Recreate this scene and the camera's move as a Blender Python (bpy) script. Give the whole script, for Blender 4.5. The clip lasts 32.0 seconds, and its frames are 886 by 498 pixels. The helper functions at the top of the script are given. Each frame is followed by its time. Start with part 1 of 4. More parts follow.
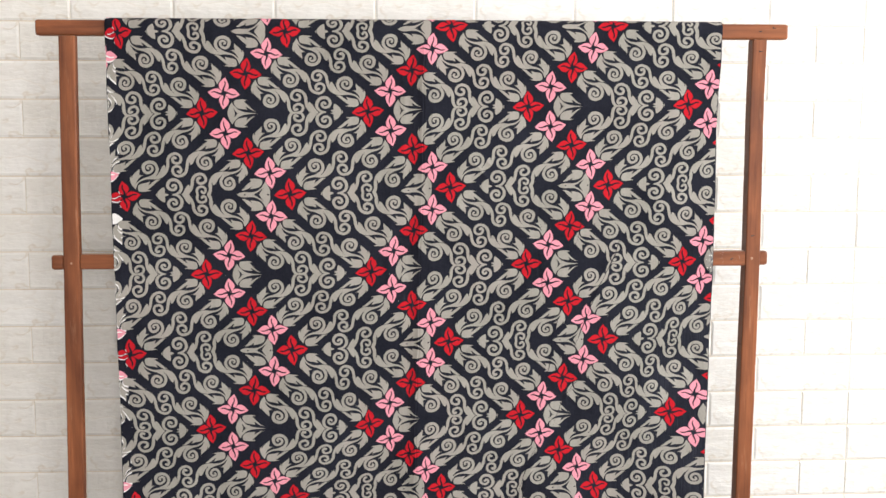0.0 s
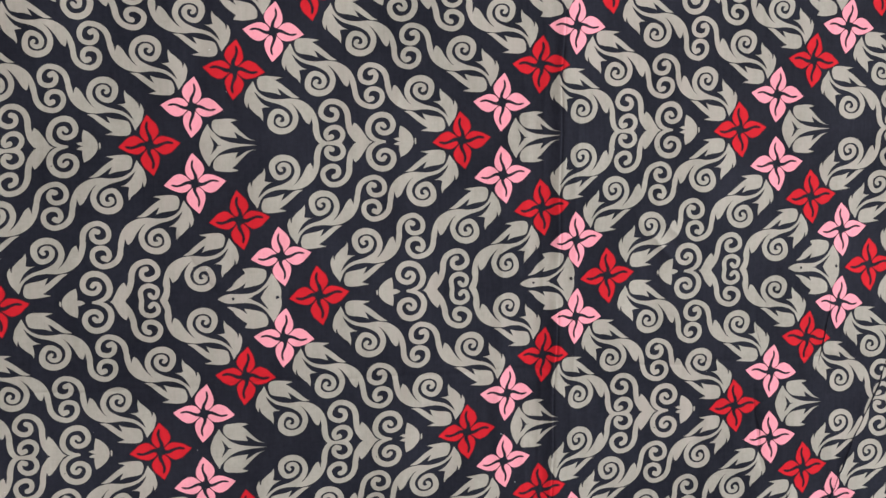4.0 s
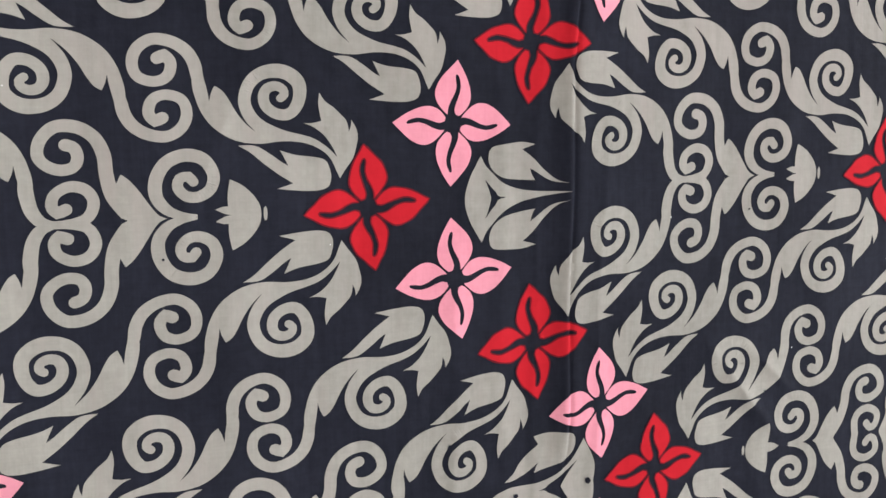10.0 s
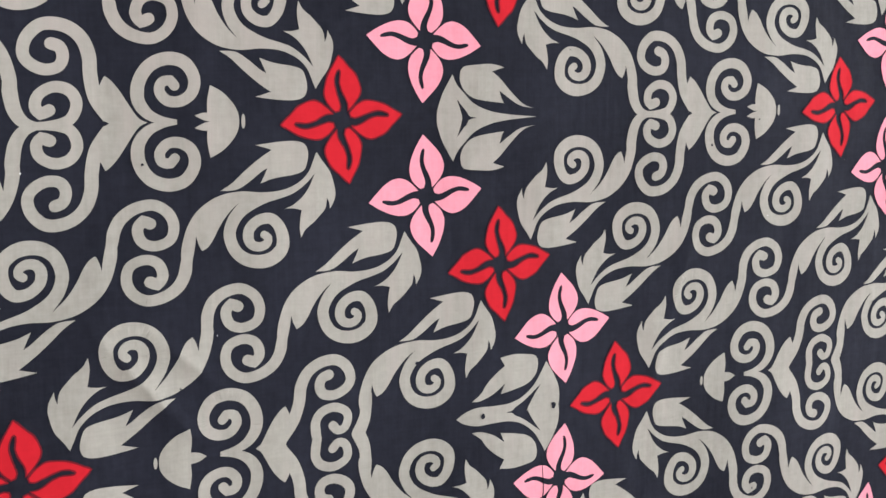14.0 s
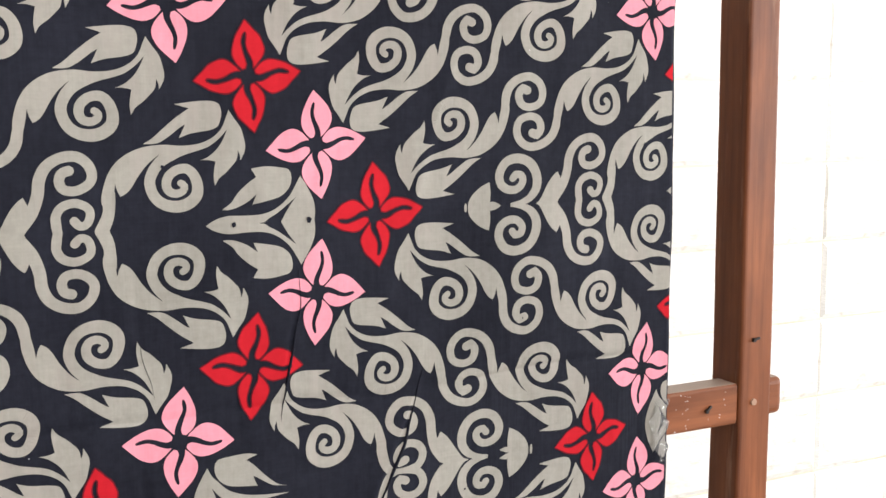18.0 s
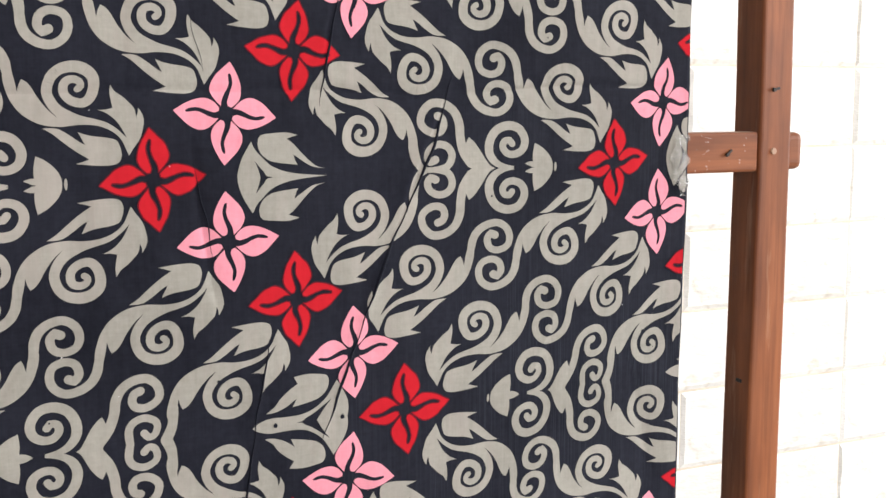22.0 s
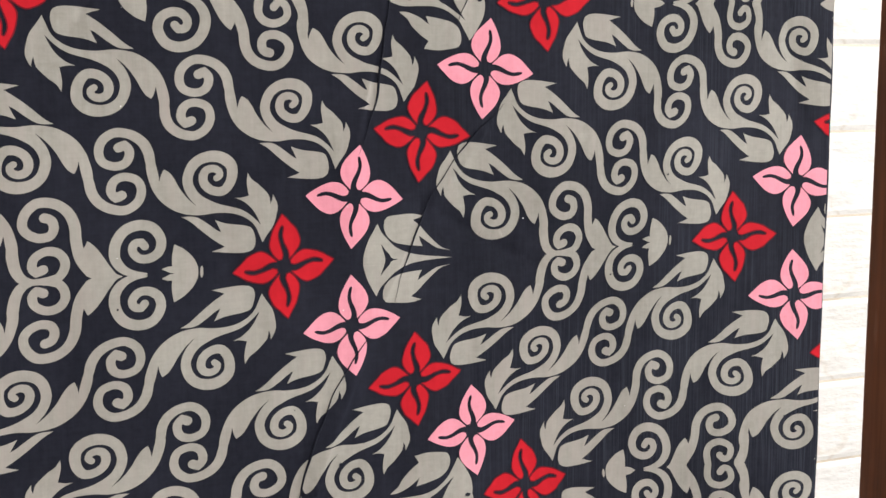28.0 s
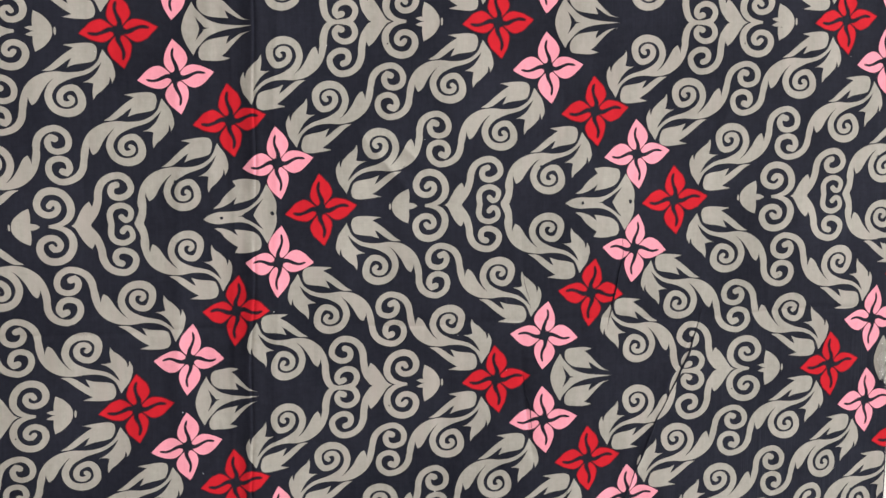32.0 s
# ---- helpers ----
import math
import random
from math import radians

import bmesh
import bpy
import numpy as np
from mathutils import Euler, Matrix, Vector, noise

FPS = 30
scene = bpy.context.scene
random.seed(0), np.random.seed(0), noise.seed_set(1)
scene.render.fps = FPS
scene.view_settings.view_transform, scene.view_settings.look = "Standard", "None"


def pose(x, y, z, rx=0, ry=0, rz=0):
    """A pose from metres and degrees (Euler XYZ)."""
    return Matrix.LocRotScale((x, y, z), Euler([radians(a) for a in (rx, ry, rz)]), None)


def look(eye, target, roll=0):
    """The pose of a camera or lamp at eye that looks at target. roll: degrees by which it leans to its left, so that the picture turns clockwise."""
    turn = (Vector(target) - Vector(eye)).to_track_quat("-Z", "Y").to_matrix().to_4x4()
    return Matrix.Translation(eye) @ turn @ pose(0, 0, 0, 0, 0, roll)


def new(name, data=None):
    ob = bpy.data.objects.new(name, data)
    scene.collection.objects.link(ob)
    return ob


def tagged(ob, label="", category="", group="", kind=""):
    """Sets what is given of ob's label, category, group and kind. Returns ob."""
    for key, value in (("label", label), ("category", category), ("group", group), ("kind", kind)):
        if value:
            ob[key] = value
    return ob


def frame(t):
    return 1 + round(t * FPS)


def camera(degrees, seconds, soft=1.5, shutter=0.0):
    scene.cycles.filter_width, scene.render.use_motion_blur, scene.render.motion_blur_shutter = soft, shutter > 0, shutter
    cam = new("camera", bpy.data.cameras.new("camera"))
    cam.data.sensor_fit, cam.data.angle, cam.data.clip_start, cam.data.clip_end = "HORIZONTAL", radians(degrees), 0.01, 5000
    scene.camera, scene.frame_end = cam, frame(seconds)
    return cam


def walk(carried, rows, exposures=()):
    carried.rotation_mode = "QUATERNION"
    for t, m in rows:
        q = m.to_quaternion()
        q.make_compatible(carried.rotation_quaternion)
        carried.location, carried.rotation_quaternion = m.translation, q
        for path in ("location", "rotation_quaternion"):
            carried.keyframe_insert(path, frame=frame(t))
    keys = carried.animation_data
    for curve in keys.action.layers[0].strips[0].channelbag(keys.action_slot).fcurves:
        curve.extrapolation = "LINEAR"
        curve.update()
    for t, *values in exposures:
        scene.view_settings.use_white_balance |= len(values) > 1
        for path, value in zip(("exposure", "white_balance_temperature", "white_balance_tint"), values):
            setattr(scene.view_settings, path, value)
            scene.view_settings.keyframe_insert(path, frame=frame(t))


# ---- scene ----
from mathutils.geometry import delaunay_2d_cdt

cam = camera(43.3, 32.0)
ROWS = [
    (0.0, -0.0022, -0.0009, 1.3498, 83.382, -0.100, -3.265),
    (0.5, -0.0242, 0.1134, 1.3536, 83.521, -0.199, -3.680),
    (1.0, -0.0598, 0.2356, 1.3564, 83.365, -0.098, -4.285),
    (1.5, -0.0889, 0.3511, 1.3477, 83.834, -0.028, -5.053),
    (2.0, -0.1263, 0.4885, 1.3569, 84.019, 0.082, -6.152),
    (2.5, -0.1432, 0.5951, 1.3585, 83.978, 0.265, -7.378),
    (3.0, -0.1632, 0.7243, 1.3566, 84.420, 0.249, -8.495),
    (3.5, -0.1990, 0.8293, 1.3579, 84.544, 0.243, -9.384),
    (5.5, -0.2745, 1.2126, 1.3663, 84.632, 0.451, -13.459),
    (6.0, -0.2763, 1.3039, 1.3693, 84.110, 0.347, -13.958),
    (6.5, -0.2930, 1.3911, 1.3830, 84.113, 0.271, -14.933),
    (7.0, -0.3130, 1.4534, 1.3915, 83.635, 0.267, -16.415),
    (7.5, -0.3140, 1.4745, 1.3968, 83.172, 0.268, -17.775),
    (8.0, -0.2838, 1.4919, 1.3970, 82.828, 0.376, -18.824),
    (8.5, -0.2442, 1.5039, 1.4019, 83.010, 0.305, -19.518),
    (9.0, -0.2191, 1.5034, 1.4068, 83.448, 0.304, -19.737),
    (9.5, -0.1983, 1.5089, 1.4055, 83.116, 0.262, -20.231),
    (10.0, -0.1634, 1.5094, 1.4057, 82.805, 0.249, -21.148),
    (10.5, -0.1255, 1.5043, 1.4042, 82.534, 0.244, -21.904),
    (11.0, -0.0898, 1.5048, 1.3999, 82.867, 0.129, -22.382),
    (11.5, -0.0574, 1.5123, 1.3962, 82.710, 0.106, -22.814),
    (12.0, -0.0257, 1.5192, 1.3971, 82.800, 0.091, -23.565),
    (12.5, 0.0010, 1.5161, 1.3968, 82.780, 0.020, -24.158),
    (13.0, 0.0294, 1.5129, 1.3949, 82.786, 0.013, -24.971),
    (13.5, 0.0595, 1.5129, 1.3896, 82.459, 0.033, -25.665),
    (14.0, 0.0880, 1.5156, 1.3817, 82.328, 0.003, -26.006),
    (14.5, 0.1203, 1.5151, 1.3804, 82.341, 0.063, -26.492),
    (16.5, 0.1761, 1.4743, 1.3531, 82.818, 0.124, -27.487),
    (17.0, 0.1741, 1.4580, 1.3290, 83.139, 0.172, -27.356),
    (17.5, 0.1726, 1.4475, 1.3092, 83.089, 0.187, -27.424),
    (18.0, 0.1691, 1.4376, 1.2880, 82.963, 0.209, -27.490),
    (18.5, 0.1659, 1.4279, 1.2691, 83.244, 0.260, -27.130),
    (19.0, 0.1623, 1.4161, 1.2480, 83.009, 0.261, -26.986),
    (19.5, 0.1629, 1.4032, 1.2340, 82.921, 0.312, -26.895),
    (20.0, 0.1561, 1.3958, 1.2183, 83.034, 0.312, -26.538),
    (20.5, 0.1541, 1.3927, 1.2015, 82.614, 0.288, -26.128),
    (21.0, 0.1554, 1.3871, 1.1794, 82.451, 0.246, -25.531),
    (21.5, 0.1619, 1.3777, 1.1586, 82.571, 0.259, -25.143),
    (22.0, 0.1562, 1.3761, 1.1314, 82.740, 0.189, -24.517),
    (22.5, 0.1492, 1.3794, 1.1089, 82.750, 0.250, -23.865),
    (23.0, 0.1487, 1.3753, 1.0829, 82.557, 0.288, -23.702),
    (23.5, 0.1568, 1.3713, 1.0611, 82.493, 0.307, -23.560),
    (24.0, 0.1617, 1.3663, 1.0333, 82.607, 0.292, -23.277),
    (24.5, 0.1648, 1.3660, 1.0053, 82.429, 0.263, -23.001),
    (25.0, 0.1665, 1.3714, 0.9751, 82.448, 0.280, -22.823),
    (25.5, 0.1620, 1.3766, 0.9431, 82.317, 0.335, -22.247),
    (27.5, 0.1366, 1.4051, 0.8389, 82.515, 0.656, -21.545),
    (28.0, 0.1269, 1.4028, 0.8992, 82.688, 0.551, -20.716),
    (28.5, 0.1203, 1.3933, 0.9650, 82.610, 0.404, -19.718),
    (29.0, 0.1135, 1.3758, 1.0357, 83.085, 0.150, -17.900),
    (29.5, 0.1016, 1.3561, 1.1042, 83.271, 0.137, -16.058),
    (30.0, 0.0997, 1.3293, 1.1730, 83.280, 0.132, -14.160),
    (30.5, 0.0984, 1.2963, 1.2250, 83.372, 0.146, -12.506),
    (31.0, 0.0934, 1.2468, 1.2577, 83.392, 0.053, -10.748),
    (31.5, 0.0871, 1.1843, 1.2815, 83.015, 0.111, -9.435),
    (32.0, 0.0855, 1.1160, 1.3018, 83.182, 0.062, -8.819),
]

walk(cam, [(t, pose(*place)) for t, *place in ROWS],
     [(0.0, 0.0, 6600, 10), (2.0, -0.01, 6480, 10), (5.0, -0.03, 6450, 10), (8.0, -0.06, 6280, 10), (12.0, -0.04, 6280, 10), (14.0, 0.0, 6280, 10), (17.0, 0.0, 6580, 10), (25.0, -0.02, 6590, 10), (28.0, -0.07, 6600, 10), (32.0, -0.07, 6600, 10)])

# ---- light: a bright room, daylight from windows behind the camera and to its right ----
world = bpy.data.worlds.new("daylight")
scene.world = world
world.use_nodes = True
sky = world.node_tree.nodes.new("ShaderNodeTexSky")
sky.sky_type, sky.sun_disc, sky.sun_elevation, sky.sun_rotation = "NISHITA", False, radians(40), radians(120)
world.node_tree.links.new(sky.outputs[0], world.node_tree.nodes["Background"].inputs[0])
world.node_tree.nodes["Background"].inputs[1].default_value = 0.1


def window_light(name, where, target, width, height, watts, tone):
    data = bpy.data.lights.new(name, "AREA")
    data.shape, data.size, data.size_y, data.energy, data.color = "RECTANGLE", width, height, watts, tone
    ob = new(name, data)
    ob.matrix_world = look(where, target)
    return ob


window_light("window_daylight_back", (0.55, -1.36, 1.6), (0.55, 0.0, 1.6), 1.9, 1.3, 72, (1.0, 0.97, 0.96))
window_light("window_daylight_side", (2.56, 0.95, 1.6), (1.0, 0.95, 1.6), 1.3, 1.3, 63, (0.97, 0.988, 1.0))


# ---- materials ----
class Nodes:
    def __init__(self, name):
        self.mat = bpy.data.materials.new(name)
        self.mat.use_nodes = True
        self.tree = self.mat.node_tree
        self.bsdf = self.tree.nodes["Principled BSDF"]

    def add(self, kind, **values):
        node = self.tree.nodes.new(kind)
        for key, value in values.items():
            node.inputs[key.replace("_", " ")].default_value = value
        return node

    def link(self, a, b):
        self.tree.links.new(a, b)

    def coords(self, sx, sy, sz, kind="Object"):
        c = self.tree.nodes.new("ShaderNodeTexCoord")
        m = self.add("ShaderNodeMapping", Scale=(sx, sy, sz))
        self.link(c.outputs[kind], m.inputs["Vector"])
        return m.outputs[0]

    def noise(self, vec, scale, detail=4.0, rough=0.55):
        n = self.add("ShaderNodeTexNoise", Scale=scale, Detail=detail, Roughness=rough)
        self.link(vec, n.inputs["Vector"])
        return n.outputs["Fac"]

    def ramp(self, fac, stops):
        r = self.tree.nodes.new("ShaderNodeValToRGB")
        while len(r.color_ramp.elements) < len(stops):
            r.color_ramp.elements.new(0.5)
        for e, (at, col) in zip(r.color_ramp.elements, stops):
            e.position, e.color = at, (*col, 1)
        self.link(fac, r.inputs[0])
        return r.outputs[0]

    def mix(self, fac, a, b, blend="MIX"):
        m = self.tree.nodes.new("ShaderNodeMix")
        m.data_type, m.blend_type = "RGBA", blend
        for value, socket in ((fac, m.inputs[0]), (a, m.inputs[6]), (b, m.inputs[7])):
            if isinstance(value, (int, float)):
                socket.default_value = value
            elif isinstance(value, tuple):
                socket.default_value = (*value, 1)
            else:
                self.link(value, socket)
        return m.outputs[2]

    def bump(self, height, strength, distance, before=None):
        b = self.add("ShaderNodeBump", Strength=strength, Distance=distance)
        self.link(height, b.inputs["Height"])
        if before is not None:
            self.link(before, b.inputs["Normal"])
        self.link(b.outputs[0], self.bsdf.inputs["Normal"])
        return b.outputs[0]


def fabric(name, dark, light, rough=0.8, worn=None, faded=None):
    """Printed cotton: short slubs along warp and weft, cloudy dye, fine weave, soft wrinkles, threads worn pale and
    their sheen painted in.
    """
    n = Nodes(name)
    warp = n.noise(n.coords(900, 900, 75), 1.0, 3.0)
    weft = n.noise(n.coords(80, 80, 1000), 1.0, 3.0)
    long_slub = n.noise(n.coords(420, 420, 18), 1.0, 2.0)
    blot = n.noise(n.coords(1, 1, 1), 11.0, 6.0, 0.62)
    grain = n.noise(n.coords(1, 1, 1), 260.0, 3.0, 0.6)
    threads = n.mix(0.3, n.mix(0.5, warp, weft), long_slub)
    cloud = n.mix(0.35, blot, grain)
    both = n.mix(0.66, threads, cloud)
    tone = n.ramp(both, [(0.33, dark), (0.67, light)])
    if faded:
        brushed = n.mix(0.5, n.noise(n.coords(150, 150, 14), 1.0, 3.0, 0.6), n.noise(n.coords(1.0, 1.0, 0.6), 9.0, 4.0, 0.6))
        tone = n.mix(n.ramp(brushed, [(0.46, (0, 0, 0)), (0.66, (0.75, 0.75, 0.75))]), tone, faded)
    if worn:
        # worn threads and their sheen, both mixed in as paler colour at lower right
        sheen_zone = n.add("ShaderNodeTexGradient")
        sheen_zone.gradient_type = "SPHERICAL"
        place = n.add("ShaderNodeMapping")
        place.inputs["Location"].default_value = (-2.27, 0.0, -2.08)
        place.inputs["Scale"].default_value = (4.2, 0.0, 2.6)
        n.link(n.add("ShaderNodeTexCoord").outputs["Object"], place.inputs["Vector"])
        n.link(place.outputs[0], sheen_zone.inputs[0])
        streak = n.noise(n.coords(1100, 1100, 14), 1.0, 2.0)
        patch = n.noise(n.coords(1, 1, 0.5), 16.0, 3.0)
        rubbed_sheen = n.mix(1.0, n.ramp(streak, [(0.44, (0, 0, 0)), (0.70, (1, 1, 1))]), n.ramp(patch, [(0.36, (0.1, 0.1, 0.1)), (0.62, (1, 1, 1))]), "MULTIPLY")
        rubbed_sheen = n.mix(1.0, rubbed_sheen, n.ramp(sheen_zone.outputs[0], [(0.0, (0.03, 0.03, 0.03)), (0.7, (0.9, 0.9, 0.9))]), "MULTIPLY")
        tone = n.mix(rubbed_sheen, tone, worn)
    n.link(tone, n.bsdf.inputs["Base Color"])
    n.bsdf.inputs["Roughness"].default_value = rough
    n.bsdf.inputs["Specular IOR Level"].default_value = 0.12
    puckers = n.noise(n.coords(1, 1, 1.0), 42.0, 4.0, 0.5)
    hanging = n.noise(n.coords(17, 17, 4.0), 1.0, 3.0, 0.5)
    slant = n.add("ShaderNodeMapping", Scale=(34, 34, 7))
    slant.inputs["Rotation"].default_value = (0, radians(38), 0)
    n.link(n.add("ShaderNodeTexCoord").outputs["Object"], slant.inputs["Vector"])
    drags = n.noise(slant.outputs[0], 1.0, 3.0, 0.5)
    b = n.bump(threads, 0.3, 0.0004)
    b = n.bump(puckers, 0.45, 0.002, b)
    b = n.bump(hanging, 0.45, 0.007, b)
    b = n.bump(drags, 0.4, 0.006, b)
    rumples = n.noise(n.coords(1.3, 1, 0.8), 9.0, 3.0, 0.5)
    n.bump(rumples, 0.6, 0.014, b)
    return n.mat


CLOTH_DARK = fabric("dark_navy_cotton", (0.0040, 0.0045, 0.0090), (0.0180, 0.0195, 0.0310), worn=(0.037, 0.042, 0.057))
PRINT_GREY = fabric("warm_grey_print", (0.231, 0.221, 0.198), (0.367, 0.352, 0.318), faded=(0.338, 0.302, 0.280))
PRINT_RED = fabric("red_print", (0.40, 0.0085, 0.0165), (0.525, 0.013, 0.0235))
PRINT_PINK = fabric("pink_print", (0.64, 0.230, 0.295), (0.775, 0.318, 0.395))
PRINT_BLEED = fabric("red_dye_bleed", (0.10, 0.006, 0.012), (0.19, 0.009, 0.018))
PRINT_WHITE = fabric("bare_white_cotton", (0.66, 0.65, 0.66), (0.85, 0.84, 0.84))


def wood(name, axis, dark, light):
    """Varnished reddish hardwood, grain along one axis."""
    n = Nodes(name)
    scale = [30.0, 30.0, 30.0]
    scale[axis] = 2.6
    vec = n.coords(*scale)
    warp = n.noise(vec, 1.0, 6.0, 0.6)
    fine = n.noise(n.coords(*[s * 7 if i != axis else s * 3 for i, s in enumerate(scale)]), 1.0, 4.0, 0.6)
    broad = n.noise(n.coords(*[3.0 if i != axis else 0.9 for i in range(3)]), 6.0, 5.0, 0.6)
    base = n.ramp(warp, [(0.30, dark), (0.72, light)])
    pores = n.ramp(fine, [(0.34, (0.62, 0.57, 0.54)), (0.52, (1, 1, 1))])
    tone = n.mix(0.65, base, pores, "MULTIPLY")
    worn = n.ramp(broad, [(0.36, (0.58, 0.50, 0.46)), (0.52, (0.95, 0.93, 0.90)), (0.68, (1.18, 1.16, 1.12))])
    tone = n.mix(0.8, tone, worn, "MULTIPLY")
    scuffs = n.noise(n.coords(*[90.0 if i != axis else 9.0 for i in range(3)]), 1.0, 5.0, 0.7)
    tone = n.mix(n.ramp(scuffs, [(0.60, (0, 0, 0)), (0.74, (0.42, 0.42, 0.42))]), tone, (0.42, 0.24, 0.15))
    upward = n.tree.nodes.new("ShaderNodeSeparateXYZ")
    n.link(n.tree.nodes.new("ShaderNodeNewGeometry").outputs["Normal"], upward.inputs[0])
    dust = n.mix(1.0, n.ramp(upward.outputs["Z"], [(0.80, (0, 0, 0)), (0.97, (0.75, 0.75, 0.75))]), n.ramp(broad, [(0.3, (0.55, 0.55, 0.55)), (0.6, (1, 1, 1))]), "MULTIPLY")
    n.link(n.mix(dust, tone, (0.44, 0.37, 0.31)), n.bsdf.inputs["Base Color"])
    n.bsdf.inputs["Specular IOR Level"].default_value = 0.3
    n.link(n.ramp(broad, [(0.3, (0.42, 0.42, 0.42)), (0.75, (0.66, 0.66, 0.66))]), n.bsdf.inputs["Roughness"])
    n.bump(fine, 0.22, 0.0006)
    return n.mat


WOOD_UP = wood("varnished_wood_upright", 2, (0.128, 0.038, 0.0145), (0.325, 0.112, 0.045))
WOOD_ALONG = wood("varnished_wood_level", 0, (0.128, 0.038, 0.0145), (0.325, 0.112, 0.045))


def foam(name, dark, light, emboss_shade):
    """Embossed white foam: faint grime, and beige lines that paint in the shade of its embossed creases."""
    n = Nodes(name)
    info = n.tree.nodes.new("ShaderNodeObjectInfo")
    vec = n.coords(1, 1, 1)
    grime = n.noise(vec, 14.0, 5.0, 0.6)
    col = n.ramp(grime, [(0.3, dark), (0.62, light)])
    shade = n.ramp(info.outputs["Random"], [(0.0, (0.95, 0.94, 0.92)), (1.0, (1, 1, 1))])
    # noise contours in beige draw the shaded embossing as colour
    curls = n.noise(n.coords(1.0, 1.0, 1.5), 16.0, 2.0, 0.4)
    lines = n.ramp(curls, [(0.470, (0, 0, 0)), (0.497, (1, 1, 1)), (0.524, (0, 0, 0))])
    broken = n.ramp(n.noise(n.coords(1, 1, 1), 11.0, 3.0), [(0.44, (0, 0, 0)), (0.60, (0.75, 0.75, 0.75))])
    lined = n.mix(n.mix(1.0, lines, broken, "MULTIPLY"), col, emboss_shade)
    n.link(n.mix(1.0, lined, shade, "MULTIPLY"), n.bsdf.inputs["Base Color"])
    n.bsdf.inputs["Roughness"].default_value = 0.5
    b = n.bump(n.noise(vec, 90.0, 6.0, 0.6), 0.25, 0.0015)
    n.bump(n.noise(n.coords(0.6, 1, 1.6), 26.0, 4.0), 0.9, 0.006, b)
    return n.mat


FOAM = foam("white_foam_brick", (0.755, 0.740, 0.712), (0.81, 0.802, 0.786), (0.58, 0.50, 0.40))
JOINT = foam("cream_joint", (0.65, 0.565, 0.455), (0.76, 0.685, 0.575), (0.56, 0.47, 0.36))


def plain(name, col, rough=0.6, metal=0.0, vary=0.12):
    n = Nodes(name)
    f = n.noise(n.coords(1, 1, 1), 7.0, 6.0)
    lo = tuple(c * (1 - vary) for c in col)
    hi = tuple(min(1.0, c * (1 + vary)) for c in col)
    n.link(n.ramp(f, [(0.3, lo), (0.7, hi)]), n.bsdf.inputs["Base Color"])
    n.bsdf.inputs["Roughness"].default_value, n.bsdf.inputs["Metallic"].default_value = rough, metal
    n.bump(f, 0.1, 0.002)
    return n.mat


PAINT = plain("white_wall_paint", (0.78, 0.77, 0.75), 0.7, 0, 0.03)
# tones of the unseen west wall and floor, set by the light they bounce
DIM = plain("taupe_bounce_tone", (0.60, 0.55, 0.485), 0.8, 0, 0.05)
FLOOR = plain("pale_floor", (0.27, 0.25, 0.225), 0.4, 0, 0.08)
NAIL = plain("dark_iron_nail", (0.035, 0.032, 0.032), 0.5, 0.6, 0.3)
DOWEL = plain("pale_wood_dowel", (0.36, 0.22, 0.15), 0.6)

TAPE = Nodes("clear_tape")
TAPE.bsdf.inputs["Base Color"].default_value = (0.93, 0.93, 0.92, 1)
TAPE.bsdf.inputs["Roughness"].default_value = 0.08
TAPE.bsdf.inputs["Transmission Weight"].default_value = 0.88
TAPE.bsdf.inputs["IOR"].default_value = 1.3
TAPE.bump(TAPE.noise(TAPE.coords(1, 1, 1), 130.0, 3.0), 0.9, 0.004)


# ---- mesh helpers ----
def mesh_of(bm, name, mat, smooth=False):
    bm.normal_update()
    me = bpy.data.meshes.new(name)
    bm.to_mesh(me)
    bm.free()
    me.materials.append(mat)
    if smooth:
        me.shade_smooth()
    return me


def part(name, bm, mat, parent, label="", smooth=False):
    ob = new(name, mesh_of(bm, name, mat, smooth))
    ob.parent = parent
    return tagged(ob, label)


def block(x0, x1, y0, y1, z0, z1, bevel=0.0, seg=2, bm=None):
    bm = bm or bmesh.new()
    made = bmesh.ops.create_cube(bm, size=1.0)
    bmesh.ops.transform(bm, verts=made["verts"], matrix=Matrix.LocRotScale(((x0 + x1) / 2, (y0 + y1) / 2, (z0 + z1) / 2), None, (x1 - x0, y1 - y0, z1 - z0)))
    if bevel:
        edges = {e for v in made["verts"] for e in v.link_edges}
        bmesh.ops.bevel(bm, geom=list(edges), offset=bevel, segments=seg, affect="EDGES", profile=0.5)
    return bm


# ---- the room ----
WALL_Y = 2.178
LEFT, RIGHT, BACK, HIGH = -2.6, 2.6, -1.4, 2.75


def slab(name, bm, mat, label, category):
    return tagged(new(name, mesh_of(bm, name, mat)), label, category, kind="structure")


def wall_with_hole(axis, at, thick, a0, a1, z1, h0, h1, k0, k1):
    """A wall across one axis with one opening, in four blocks."""
    bm = bmesh.new()
    for p, q, r, s in ((a0, h0, 0, z1), (h1, a1, 0, z1), (h0, h1, 0, k0), (h0, h1, k1, z1)):
        if axis == "y":
            block(p, q, at, at + thick, r, s, bm=bm)
        else:
            block(at, at + thick, p, q, r, s, bm=bm)
    return bm


